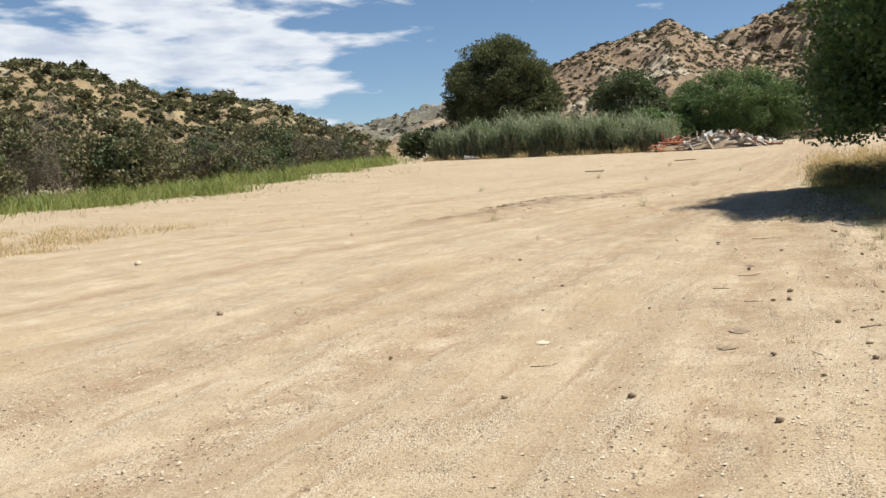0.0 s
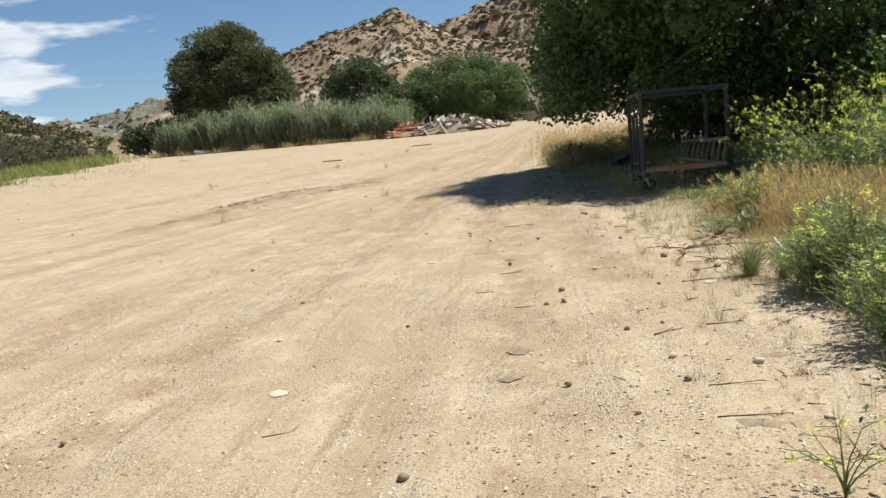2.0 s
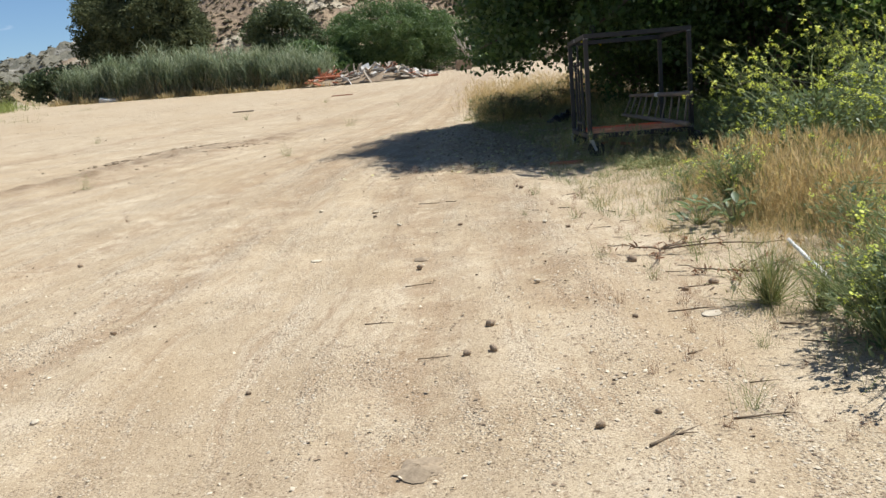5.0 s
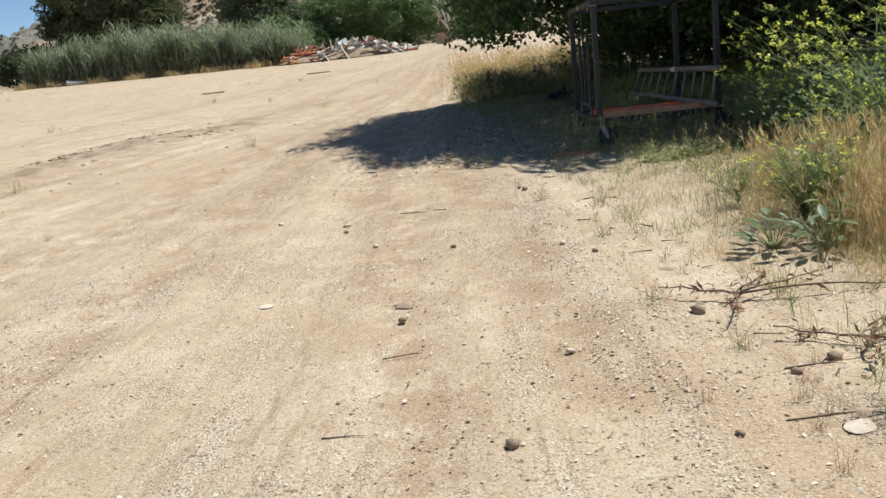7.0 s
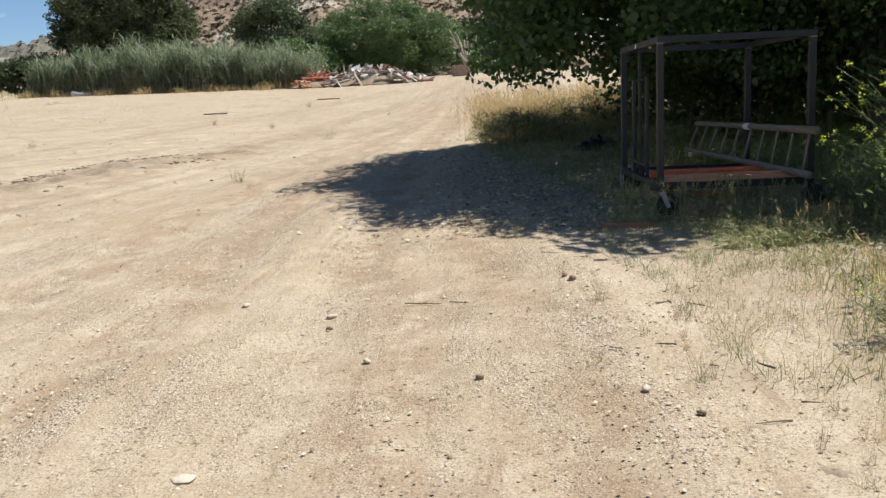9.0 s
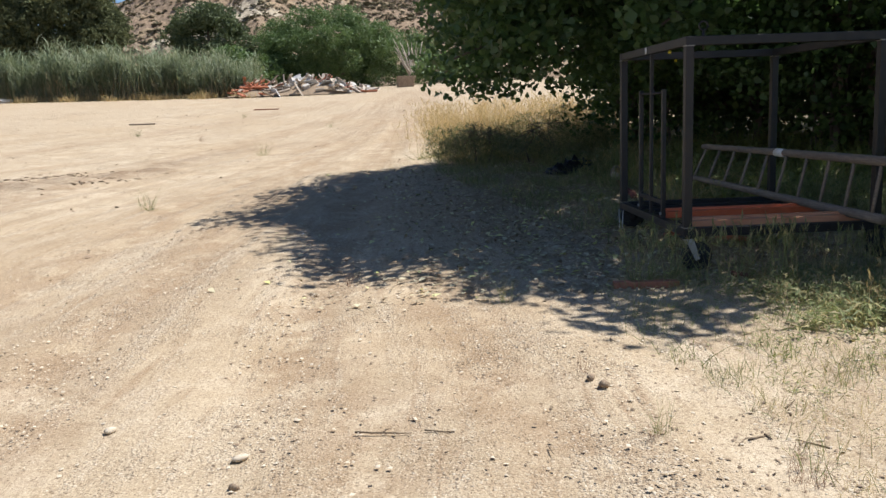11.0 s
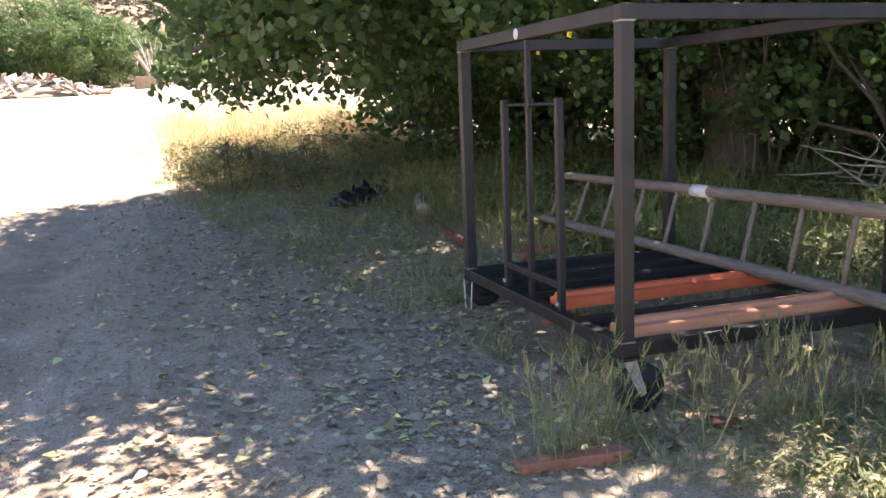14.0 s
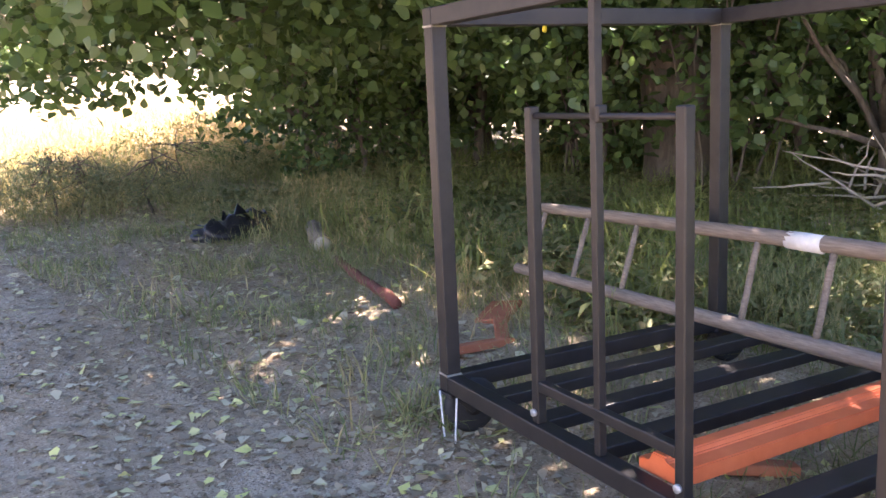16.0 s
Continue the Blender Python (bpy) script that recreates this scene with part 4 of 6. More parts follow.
def cart():
    x0, x1, y0, y1, z0, z1, b = 1.475, 2.895, 16.03, 17.87, 0.872, 2.252, 0.063
    base = np.array([(x0 + x1) / 2, (y0 + y1) / 2, float(gz(2.2, 17))])
    root = empty("steel_frame_cart", base + [0.012, 0, 0], -0.7)
    tagged(root, "dark brown welded square-tube frame cart on casters under the tree", "cart")

    def add(name, lo, hi, mat=M_STEEL, bevel=0.005, label="", under=None):
        return bar(name, np.subtract(lo, base), np.subtract(hi, base), mat, under or root, bevel, label)

    def rod(name, p0, p1, r, mat, label="", under=None, sides=10):
        v, f = cyl(np.subtract(p0, base), np.subtract(p1, base), r, sides)
        return mesh_np(name, v, f, mat, under or root, smooth=sides > 8, label=label)
    for x in (x0, x1 - b):
        for y in (y0, y1 - b):
            post = add("post", (x + 0.002, y + 0.002, z0 + b), (x + b - 0.002, y + b - 0.002, z1 - b))
            for z in (z0 + b, z1 - b):
                add("weld_bead", (x - 0.001, y - 0.001, z - 0.004), (x + b + 0.001, y + b + 0.001, z + 0.004), M_WELD, 0.002, "grey weld bead", post)
    for z, nm in ((z0, "base_rail"), (z1 - b, "top_rail")):
        for y in (y0, y1 - b):
            add(nm, (x0, y, z), (x1, y + b, z + b))
        for x in (x0, x1 - b):
            add(nm, (x + 0.001, y0 + b, z + 0.001), (x + b - 0.001, y1 - b, z + b - 0.001))
    for y in (16.47, 17.0, 17.27, 17.54):
        add("deck_bar", (x0 + b, y, z0 + 0.008), (x1 - b, y + 0.085, z0 + 0.052))
    for y in (16.60, 17.23):
        up = add("gate_upright", (x0 + 0.012, y + 0.007, z0 + b), (x0 + 0.046, y + 0.041, 1.912))
        rod("bolt", (x0 + 0.002, y + 0.024, z0 + b + 0.035), (x0 + 0.0125, y + 0.024, z0 + b + 0.035), 0.012, M_CHROME, "bright bolt head", up)
    add("gate_rail", (x0 + 0.014, 16.641, 1.04), (x0 + 0.044, 17.237, 1.075))
    rod("gate_rod", (x0 + 0.03, 16.641, 1.885), (x0 + 0.03, 17.237, 1.885), 0.009, M_STEEL)
    add("latch", (x0 + 0.016, 16.93, 1.868), (x0 + 0.05, 16.965, 1.915), M_STEEL, 0.006, "small latch on the rod")
    add("centre_rod", (x0 + 0.016, 16.94, z0 + b), (x0 + 0.042, 16.966, z1 - b), bevel=0.003)
    rod("round_sticker", (x0 - 0.0015, 17.02, z1 - 0.032), (x0 + 0.002, 17.02, z1 - 0.032), 0.026, M_WHITE, "round white paint spot", sides=18)
    # eye bolt on the corner
    a = np.linspace(0, 2 * np.pi, 15)[:-1]
    ring = np.stack([x0 + 0.13 + 0.03 * np.cos(a), np.full(14, y0 + 0.03), z1 + 0.068 + 0.03 * np.sin(a)], -1) - base
    v, f = merge([tube(np.vstack([ring, ring[:1]]), 0.007, 6), tube(np.array([[x0 + 0.13, y0 + 0.03, z1 - 0.09], [x0 + 0.13, y0 + 0.03, z1 + 0.04]]) - base, 0.008, 8)])
    mesh_np("eye_bolt", v, f, M_STEEL, root, smooth=True, label="dark ring bolt on the top rail")
    # casters
    for x in (x0 + 0.045, x1 - 0.045):
        for y in (y0 + 0.045, y1 - 0.045):
            g0 = float(gtop(x, y))
            near = y < 17 and x < 2
            axle = g0 + 0.108
            add("caster_plate", (x - 0.05, y - 0.05, z0 - 0.014), (x + 0.05, y + 0.05, z0 - 0.001), M_STEEL, 0.003)
            for sgn in (-1, 1):
                yy = y + sgn * 0.034
                bm = bmesh.new()
                rim = [bm.verts.new(Vector((px, yy, pz)) - Vector(base)) for px, pz in ((x - 0.03, z0 - 0.016), (x + 0.03, z0 - 0.016), (x + 0.078, axle - 0.015), (x + 0.048, axle - 0.028))]
                face = bm.faces.new(rim)
                ext = bmesh.ops.extrude_face_region(bm, geom=[face])["geom"]
                for w_ in ext:
                    if isinstance(w_, bmesh.types.BMVert):
                        w_.co.y += 0.006
                bmesh.ops.recalc_face_normals(bm, faces=bm.faces[:])
                part("caster_fork", bm, M_CHROME if near else M_STEEL, root, "bare zinc caster fork" if near else "dark caster fork")
            t_w = np.array([[x + 0.062, y - 0.024, axle], [x + 0.062, y - 0.016, axle], [x + 0.062, y + 0.016, axle], [x + 0.062, y + 0.024, axle]]) - base
            v, f = tube(t_w, [0.094, 0.108, 0.108, 0.094], 28)
            w = mesh_np("caster_wheel", v, f, M_RUBBER, root, label="black rubber caster wheel")
            rod("hub", (x + 0.062, y - 0.03, axle), (x + 0.062, y + 0.03, axle), 0.04, M_STEEL, "dark hub", w, 14)
    wire = wander((x0 + 0.0, y1 - 0.13, z0), (x0 - 0.01, y1 - 0.02, z0), 9, 0.004, 0.30) - base
    v, f = tube(wire, 0.004, 5)
    mesh_np("wire_loop", v, f, M_WHITE, root, label="pale wire loop hanging from the base")
    return root


cart_ob = cart()


def orange_beam(y, x0, x1, z, label, mat):
    """A stepped storage-rack beam."""
    prof = [(0, 0), (0.165, 0), (0.165, 0.034), (0.118, 0.036), (0.112, 0.066), (0.062, 0.068), (0.056, 0.05), (0, 0.048)]
    bm = bmesh.new()
    rings = [[bm.verts.new((x, a, c)) for a, c in prof] for x in (0, (x1 - x0))]
    n = len(prof)
    for i in range(n):
        bm.faces.new((rings[0][i], rings[0][(i + 1) % n], rings[1][(i + 1) % n], rings[1][i]))
    bm.faces.new(rings[0][::-1])
    bm.faces.new(rings[1])
    bmesh.ops.bevel(bm, geom=bm.edges[:], offset=0.004, segments=2, affect='EDGES')
    bmesh.ops.recalc_face_normals(bm, faces=bm.faces[:])
    ob = part("orange_beam", bm, mat)
    ob.matrix_world = pose(x0, y, z)
    return tagged(ob, label, "beam", "orange beams on the cart deck")


orange_beam(16.115, 1.56, 2.80, 0.925, "faded orange steel rack beam lying on the cart deck", M_ORANGE_FADED)
orange_beam(16.69, 1.56, 2.82, 0.925, "bright orange steel rack beam lying on the cart deck", M_ORANGE)


def ladder():
    root = empty("wooden_ladder", (2.72, 17.2, 0.94))
    tagged(root, "weathered grey wooden ladder lying on its edge in the cart", "ladder")
    o = np.array([2.72, 17.2, 0.94])
    t0, t1 = np.array([2.775, 15.70, 1.372]), np.array([2.60, 18.80, 1.36])
    b0, b1 = np.array([2.735, 15.73, 0.982]), np.array([2.46, 18.78, 1.06])
    for p0, p1 in ((t0, t1), (b0, b1)):
        v, f = tube(wander(p0, p1, 14, 0.003) - o, np.linspace(0.036, 0.026, 14), 10)
        mesh_np("rail", v, f, M_LADDER, root, smooth=True)
    n = 10
    for i in range(n):
        k = 0.04 + 0.93 * i / (n - 1)
        v, f = tube(wander(t0 + (t1 - t0) * k, b0 + (b1 - b0) * k, 4, 0.002) - o, 0.013, 8)
        mesh_np("rung", v, f, M_LADDER, root, smooth=True)
    k = 0.49
    c = t0 + (t1 - t0) * k
    v, f = tube(np.array([c + [0, -0.07, 0], c + [0, 0.0, 0.001], c + [0, 0.08, 0]]) - o, [0.0345, 0.0355, 0.034], 12)
    mesh_np("tape", v, f, M_WHITE, root, smooth=True, label="torn white tape round the upper rail")


ladder()


def cottonwood():
    """The big tree over the cart: low skirt towards the lot, dome above."""
    g = np.random.default_rng(71)
    root = empty("cottonwood_tree", (6.2, 21.5, float(gz(6.2, 21.5))))
    tagged(root, "large spreading cottonwood with dense dark green leaves", "tree")
    base = np.array([6.2, 21.5, float(gz(6.2, 21.5))])
    blobs = []
    for i in range(250):
        a, k = g.uniform(0, 6.28), g.uniform(0.1, 1.0) ** 0.55
        x, y = 5.75 + 5.55 * k * math.cos(a), 21.5 + 5.3 * k * math.sin(a)
        ztop = 10.0 - 4.6 * k * k
        zlow = 3.5 if y < 18.6 else 2.9
        z = zlow + (ztop - zlow) * g.uniform(0, 1) ** 0.8
        s = g.uniform(0.6, 1.0)
        if (x > 6.6 and y < 19.8) or (x > 3.3 and y < 17.0):
            continue
        blobs.append((x, y, z, s * 1.1, s * 1.1, s * 0.85))
    # outer tips towards the front, thinner
    for i in range(4):
        x = g.uniform(4.3, 5.6)
        blobs.append((x, g.uniform(14.8, 16.2), g.uniform(3.9, 5.6), 0.6, 0.55, 0.45))
    # extra clumps, added to shade the cart's front and cut sun flecks beside it
    for i in range(15):
        blobs.append((g.uniform(3.4, 5.8), g.uniform(15.9, 17.0), g.uniform(4.3, 6.0), 0.62, 0.6, 0.42))
    for i in range(14):
        blobs.append((g.uniform(1.6, 3.8), g.uniform(17.6, 20.0), g.uniform(4.3, 5.8), 0.7, 0.7, 0.5))
    for i in range(42):
        x = g.uniform(0.6, 4.2)
        y = g.uniform(18.2, 23.5)
        blobs.append((x, y, g.uniform(3.3, 4.0 + 0.55 * x), 0.75, 0.75, 0.55))
    # hanging skirt over the lot side and behind the cart
    for i in range(84):
        x = g.uniform(0.25, 6.8)
        y = 20.8 + g.uniform(-1.0, 1.8) + max(0, x - 3) * 0.25
        z = g.uniform(2.25, 3.6)
        blobs.append((x, y, z, g.uniform(0.45, 0.7), g.uniform(0.45, 0.7), g.uniform(0.42, 0.62)))
    for i in range(5):
        blobs.append((1.9 + 0.25 * i, 18.7 + 0.15 * i, 2.62 - 0.06 * (i % 2), 0.28, 0.26, 0.30))
    blobs = [(b[0] - base[0], b[1] - base[1], b[2] - base[2], *b[3:]) for b in blobs]
    leaf = (np.array([[0, -0.5, 0], [0.36, -0.28, 0.03], [0.40, 0.0, 0.06], [0, 0.58, -0.03], [-0.40, 0.0, 0.06], [-0.36, -0.28, 0.03]]), [[0, 1, 2, 3], [0, 3, 4, 5]])
    v, f = blob_leaves(g, blobs, 52, 0.084, leaf)
    mesh_np("crown", v, f, M_LEAF, root)
    deep = [(b[0], b[1], b[2] + 0.1, b[3] * 0.8, b[4] * 0.8, b[5] * 0.8) for b in blobs if b[2] > 1.6]
    v, f = blob_leaves(g, deep, 26, 0.14, LEAF_QUAD, lo=0.1)
    mesh_np("inner_crown", v, f, M_LEAF, root)
    v, f = tube(wander((0, 0, -0.3), (-0.3, 0.2, 5.5), 9, 0.1), np.linspace(0.38, 0.16, 9), 12)
    mesh_np("trunk", v, f, M_BARK, root, smooth=True)
    v, f = tube(wander((1.2, -4.2, -0.3), (1.0, -3.6, 4.8), 9, 0.05), np.linspace(0.09, 0.05, 9), 10)
    mesh_np("trunk", v, f, M_BARK, root, smooth=True)
    for b in blobs[::9]:
        v, f = tube(wander((-0.1, 0.1, g.uniform(1.6, 4.5)), b[:3], 7, 0.14, -0.3), np.linspace(0.10, 0.015, 7), 7)
        mesh_np("limb", v, f, M_BARK, root, smooth=True)
    return root


cottonwood()
# thicket behind and beside the cart
for i, (x, y, h, rx) in enumerate([(6.6, 19.6, 2.7, 1.7), (8.2, 17.4, 3.4, 1.9), (9.6, 14.8, 3.6, 2.2), (10.6, 11.6, 3.6, 2.4), (11.5, 8.5, 3.6, 2.4), (3.5, 24.6, 2.3, 1.2), (5.2, 26.2, 3.0, 1.6), (7.4, 16.0, 2.4, 1.2), (8.0, 22.5, 3.4, 2.4), (4.6, 24.0, 2.9, 1.5), (5.9, 24.6, 3.4, 1.8), (4.6, 26.4, 3.0, 1.7), (7.2, 20.9, 3.2, 1.8), (10.5, 22.6, 4.5, 2.4), (7.8, 29.5, 3.6, 2.6), (5.6, 22.0, 2.2, 1.2), (9.4, 19.4, 4.2, 2.0), (7.0, 18.3, 2.2, 1.1), (11, 20, 4.8, 2.6), (6.6, 27, 3.2, 2.4), (9.5, 25.5, 4.4, 2.6), (12, 16, 4.0, 2.6), (12.5, 12, 4.0, 2.6), (4.0, 25.6, 3.6, 1.4), (5.2, 23.6, 2.8, 1.1), (6.4, 23.6, 3.4, 1.4), (8.6, 20.8, 3.8, 1.6), (5.0, 28.2, 4.2, 1.8), (8.2, 24.6, 4.4, 1.8)]):
    tree("thicket_bush", "dense dark green shrub in the tree's shade", (x, y), h, h * 0.5, (rx, rx, h * 0.55), 34, 34, 0.11, M_THICKET, LEAF_QUAD, 400 + i, 0.07, low=-0.7, blob=(0.2, 0.38), category="bush")

for i, (x, y) in enumerate([(4.5, 24.8), (5.6, 25.4), (6.4, 22.6), (7.2, 23.4), (7.6, 21.2), (8.6, 22.2), (8.3, 19.4), (9.4, 20.6), (8.8, 17.6), (10.0, 18.6), (9.2, 15.8), (10.6, 16.6), (6.6, 26.2), (8.0, 25.6), (9.8, 23.4), (10.8, 14.2), (11.4, 21.6)]):
    tree("undergrowth", "dark leafy undergrowth reaching to the ground", (x, y), 2.2, 1.0, (1.2, 1.2, 1.25), 30, 34, 0.10, M_THICKET, LEAF_QUAD, 440 + i, 0.04, low=-0.98, blob=(0.24, 0.4), category="bush")

# ---------------------------------------------------------------- plants beside the track
def mustard(at, h, spread, seed, branches=14, leaves=120, flowers=1.0, leaf_size=0.09, leaf_top=0.78):
    """A branching mustard plant with arching stems tipped with yellow clusters."""
    g = np.random.default_rng(seed)
    root = empty("mustard_plant", (*at, float(gtop(*at))))
    st, tips, lv = [], [], []
    for i in range(branches):
        a = g.uniform(0, 6.28)
        r = spread * g.uniform(0.25, 1.0)
        hh = h * g.uniform(0.55, 1.0) * (1 - 0.25 * (r / spread) ** 2)
        end = np.array([r * math.cos(a), r * math.sin(a), hh])
        t = np.linspace(0, 1, 6)
        line = np.stack([end[0] * t ** 1.5, end[1] * t ** 1.5, hh * (t ** 0.85)], -1) + np.cumsum(g.normal(0, 0.012 * h, (6, 3)), 0) * (t[:, None] > 0)
        st.append(tube(line, np.linspace(0.0065, 0.0018, 6) * (0.6 + 0.5 * h), 3))
        tips.append(line[-1])
        for k in range(int(4 + 3 * h)):
            u = g.uniform(0.3, 0.97)
            p0 = np.array([np.interp(u, t, line[:, c]) for c in range(3)])
            b = a + g.normal(0, 1.1)
            ln = h * g.uniform(0.10, 0.30)
            p1 = p0 + np.array([math.cos(b) * ln, math.sin(b) * ln, ln * g.uniform(0.0, 0.8)])
            st.append(tube(np.array([p0, p1]), [0.0026, 0.0015], 3))
            tips.append(p1)
    v, f = merge(st)
    tagged(mesh_np("stalk", v, f, M_MUSTARD_STEM, root), kind="stuff")
    tips = np.array(tips)
    keep = tips[g.uniform(0, 1, len(tips)) < flowers]
    if len(keep):
        n = 13
        pos = np.repeat(keep, n, 0) + g.normal(0, 0.014, (len(keep) * n, 3))
        m = len(pos)
        petal = (np.array([[-0.5, -0.5, 0], [0.5, -0.5, 0.1], [0.5, 0.5, 0], [-0.5, 0.5, 0.1]]), [[0, 1, 2, 3]])
        v, f = stamp(*petal, pos, rot_arr(g.uniform(0, 6.28, m), g.uniform(0, 1.2, m), g.uniform(0, 6.28, m)), (0.55 + 0.3 * h) * g.uniform(0.011, 0.02, m)[:, None] * np.ones((1, 3)))
        tagged(mesh_np("flower_spray", v, f, M_FLOWER, root, label="clusters of small yellow flowers"), kind="stuff")
    lt = g.uniform(0, 1, leaves) ** 1.3
    a = g.uniform(0, 6.28, leaves)
    rr = spread * g.uniform(0.05, 0.95, leaves) ** 0.7 * (0.5 + 0.5 * np.sin(np.minimum(1, lt * 1.3) * 2.6))
    pos = np.stack([rr * np.cos(a), rr * np.sin(a), 0.03 + lt * h * leaf_top], -1)
    lobed = (np.array([[0, -0.5, 0], [0.16, -0.3, 0.03], [0.26, 0.1, 0.04], [0, 0.62, -0.10], [-0.26, 0.1, 0.04], [-0.16, -0.3, 0.03]]), [[0, 1, 2, 3], [0, 3, 4, 5]])
    v, f = stamp(*lobed, pos, rot_arr(a - 1.57, g.normal(0.5, 0.5, leaves), g.normal(0, 0.4, leaves)), leaf_size * g.uniform(0.6, 1.5, leaves)[:, None] * np.ones((1, 3)))
    tagged(mesh_np("foliage", v, f, M_MUSTARD_LEAF, root, label="lobed grey-green leaves"), kind="stuff")
    return root


def tag_m(ob, label, group="mustard plants beside the track"):
    return tagged(ob, label, "plant", group)


big = [((3.55, 13.6), 1.55, 1.0), ((4.3, 12.7), 1.6, 1.0), ((3.4, 14.9), 1.35, 0.9), ((4.6, 14.2), 1.9, 1.1), ((5.3, 13.0), 1.7, 1.1), ((5.0, 15.4), 1.8, 1.1), ((5.6, 11.4), 1.5, 1.0)]
for i, (at, h, sp) in enumerate(big):
    tag_m(mustard(at, h, sp, 500 + i, 26, 1300, 0.75, 0.055, 0.5), "tall bushy mustard plant covered in yellow flowers")
g_m = np.random.default_rng(61)
low = [mustard((1.95, 5.2), 0.75, 0.42, 520, 36, 170, 0.12, 0.042), mustard((2.1, 6.3), 0.62, 0.42, 521, 32, 180, 0.07, 0.042), mustard((1.85, 7.3), 0.55, 0.36, 522, 28, 150, 0.18, 0.04)]
for o in low:
    tag_m(o, "knee-high green mustard plant with a few yellow flowers")
for i in range(92):
    y = g_m.uniform(2.2, 9.0) if i < 78 else g_m.uniform(9.5, 13)
    x = float(veg_edge(y)) + 0.24 + g_m.gamma(1.2, 0.65) + (0.5 if y > 9.5 else 0)
    s = g_m.uniform(0.7, 1.2) * (0.8 if y > 8 else 1.0)
    copy_thing(low[i % 3], pose(x, y, float(gtop(x, y)), 0, 0, g_m.uniform(0, 360)) @ Matrix.Diagonal((s, s, s, 1)))
tag_m(mustard((0.72, 4.85), 0.40, 0.24, 530, 9, 26, 0.06, 0.03), "small spindly mustard plant growing in the dirt")


def broadleaf(at, seed, n=22, size=0.11):
    g = np.random.default_rng(seed)
    a = g.uniform(0, 6.28, n)
    r = g.uniform(0.04, 0.26, n)
    pos = np.stack([r * np.cos(a), r * np.sin(a), g.uniform(0.05, 0.24, n)], -1)
    lf = (np.array([[0, -0.5, -0.06], [0.2, -0.2, 0.03], [0.24, 0.15, 0.04], [0, 0.6, -0.08], [-0.24, 0.15, 0.04], [-0.2, -0.2, 0.03]]), [[0, 1, 2, 3], [0, 3, 4, 5]])
    root = empty("broadleaf_weed", (*at, float(gtop(*at))))
    v, f = stamp(*lf, pos, rot_arr(a - 1.57, g.normal(0.35, 0.3, n), g.normal(0, 0.3, n)), size * g.uniform(0.6, 1.2, n)[:, None] * np.ones((1, 3)))
    tagged(mesh_np("foliage", v, f, M_MUSTARD_LEAF, root), kind="stuff")
    v, f = merge([tube(np.array([[0, 0, -0.02], p * [0.5, 0.5, 0.8], p]), [0.004, 0.003, 0.002], 4) for p in pos])
    tagged(mesh_np("stalk", v, f, M_MUSTARD_STEM, root), kind="stuff")
    return tagged(root, "low blue-green broad-leaved weed at the dirt's edge", "plant")


for i, at in enumerate([(1.62, 11.15), (1.85, 10.95), (2.05, 11.25)]):
    broadleaf(at, 540 + i)


def tuft(at, seed, n=40, h=0.16, mat=M_WEED, label="small dry weed tuft growing in the dirt"):
    g = np.random.default_rng(seed)
    root = empty("weed_tuft", (*at, float(gtop(*at))))
    p = np.zeros((n, 3))
    p[:, :2] = g.normal(0, 0.02, (n, 2))
    v, f = stamp(*BLADE_FINE, p, rot_arr(g.uniform(0, 6.28, n), g.normal(0, 0.55, n), g.uniform(0, 6.28, n)), (h * g.uniform(0.5, 1.2, n))[:, None] * np.ones((1, 3)))
    tagged(mesh_np("blade_tuft", v, f, mat, root), kind="stuff")
    return tagged(root, label, "weed", "weed tufts in the dirt")


t_a, t_b = tuft((0.72, 10.42), 550), tuft((0.35, 14.14), 551, 30, 0.12, M_DEADWEED, "tiny reddish-brown dead weed in the dirt")
for at in [(0.95, 9.75), (1.15, 8.3), (0.75, 12.0), (0.9, 12.9), (0.5, 13.4), (0.62, 9.2), (0.85, 7.6), (1.0, 10.9), (0.3, 12.3), (-0.9, 16.4), (-4.3, 14.5), (-6.5, 18.5), (-3.6, 21.0), (-8.8, 16.0), (1.35, 14.4), (0.85, 15.1), (1.7, 14.6), (0.15, 15.6), (-3.2, 28), (-5.5, 33), (-8, 36), (-11, 30), (-2.4, 36), (-6.2, 44)]:
    copy_thing(t_a if g_m.uniform() < 0.65 else t_b, pose(*at, float(gtop(*at)), 0, 0, g_m.uniform(0, 360)) @ Matrix.Diagonal((*[g_m.uniform(0.7, 1.3) * (1 if at[1] < 17 else 2.0)] * 3, 1)))

# short weeds in the dappled patch before the cart
p = clumped(g_g, 8000, 0.8, 3.6, 13.4, 16.0, 130, 0.09, lambda x, y: x > veg_edge(y) - 0.1)
grass("short_weeds", "sparse short green weeds in dappled shade", p[:2600], 0.10, M_WEED, 62, BLADE_FINE, 0.8, 2.5)
p = clumped(g_g, 3800, 1.1, 3.8, 13.5, 16.2, 100, 0.11, lambda x, y: x > veg_edge(y) + 0.15)
grass("leafy_weeds", "low leafy green weeds in dappled shade", p, 0.058, M_WEED, 72, lw, 0.6, 0.6, "weeds")
beside = lambda x, y: (x > 3.0 - (y - 15) * 0.05) & ~((x < 3.25) & (y > 15.3) & (y < 18.0))
p = clumped(g_g, 9000, 2.9, 5.2, 14.7, 18.3, 170, 0.15, beside)
grass("leafy_weeds", "dense leafy weeds in the shade beside the cart", p, 0.20, M_WEED, 73, lw, 0.5, 0.5, "weeds")
p = clumped(g_g, 5200, 1.7, 4.2, 14.6, 15.75, 100, 0.13)
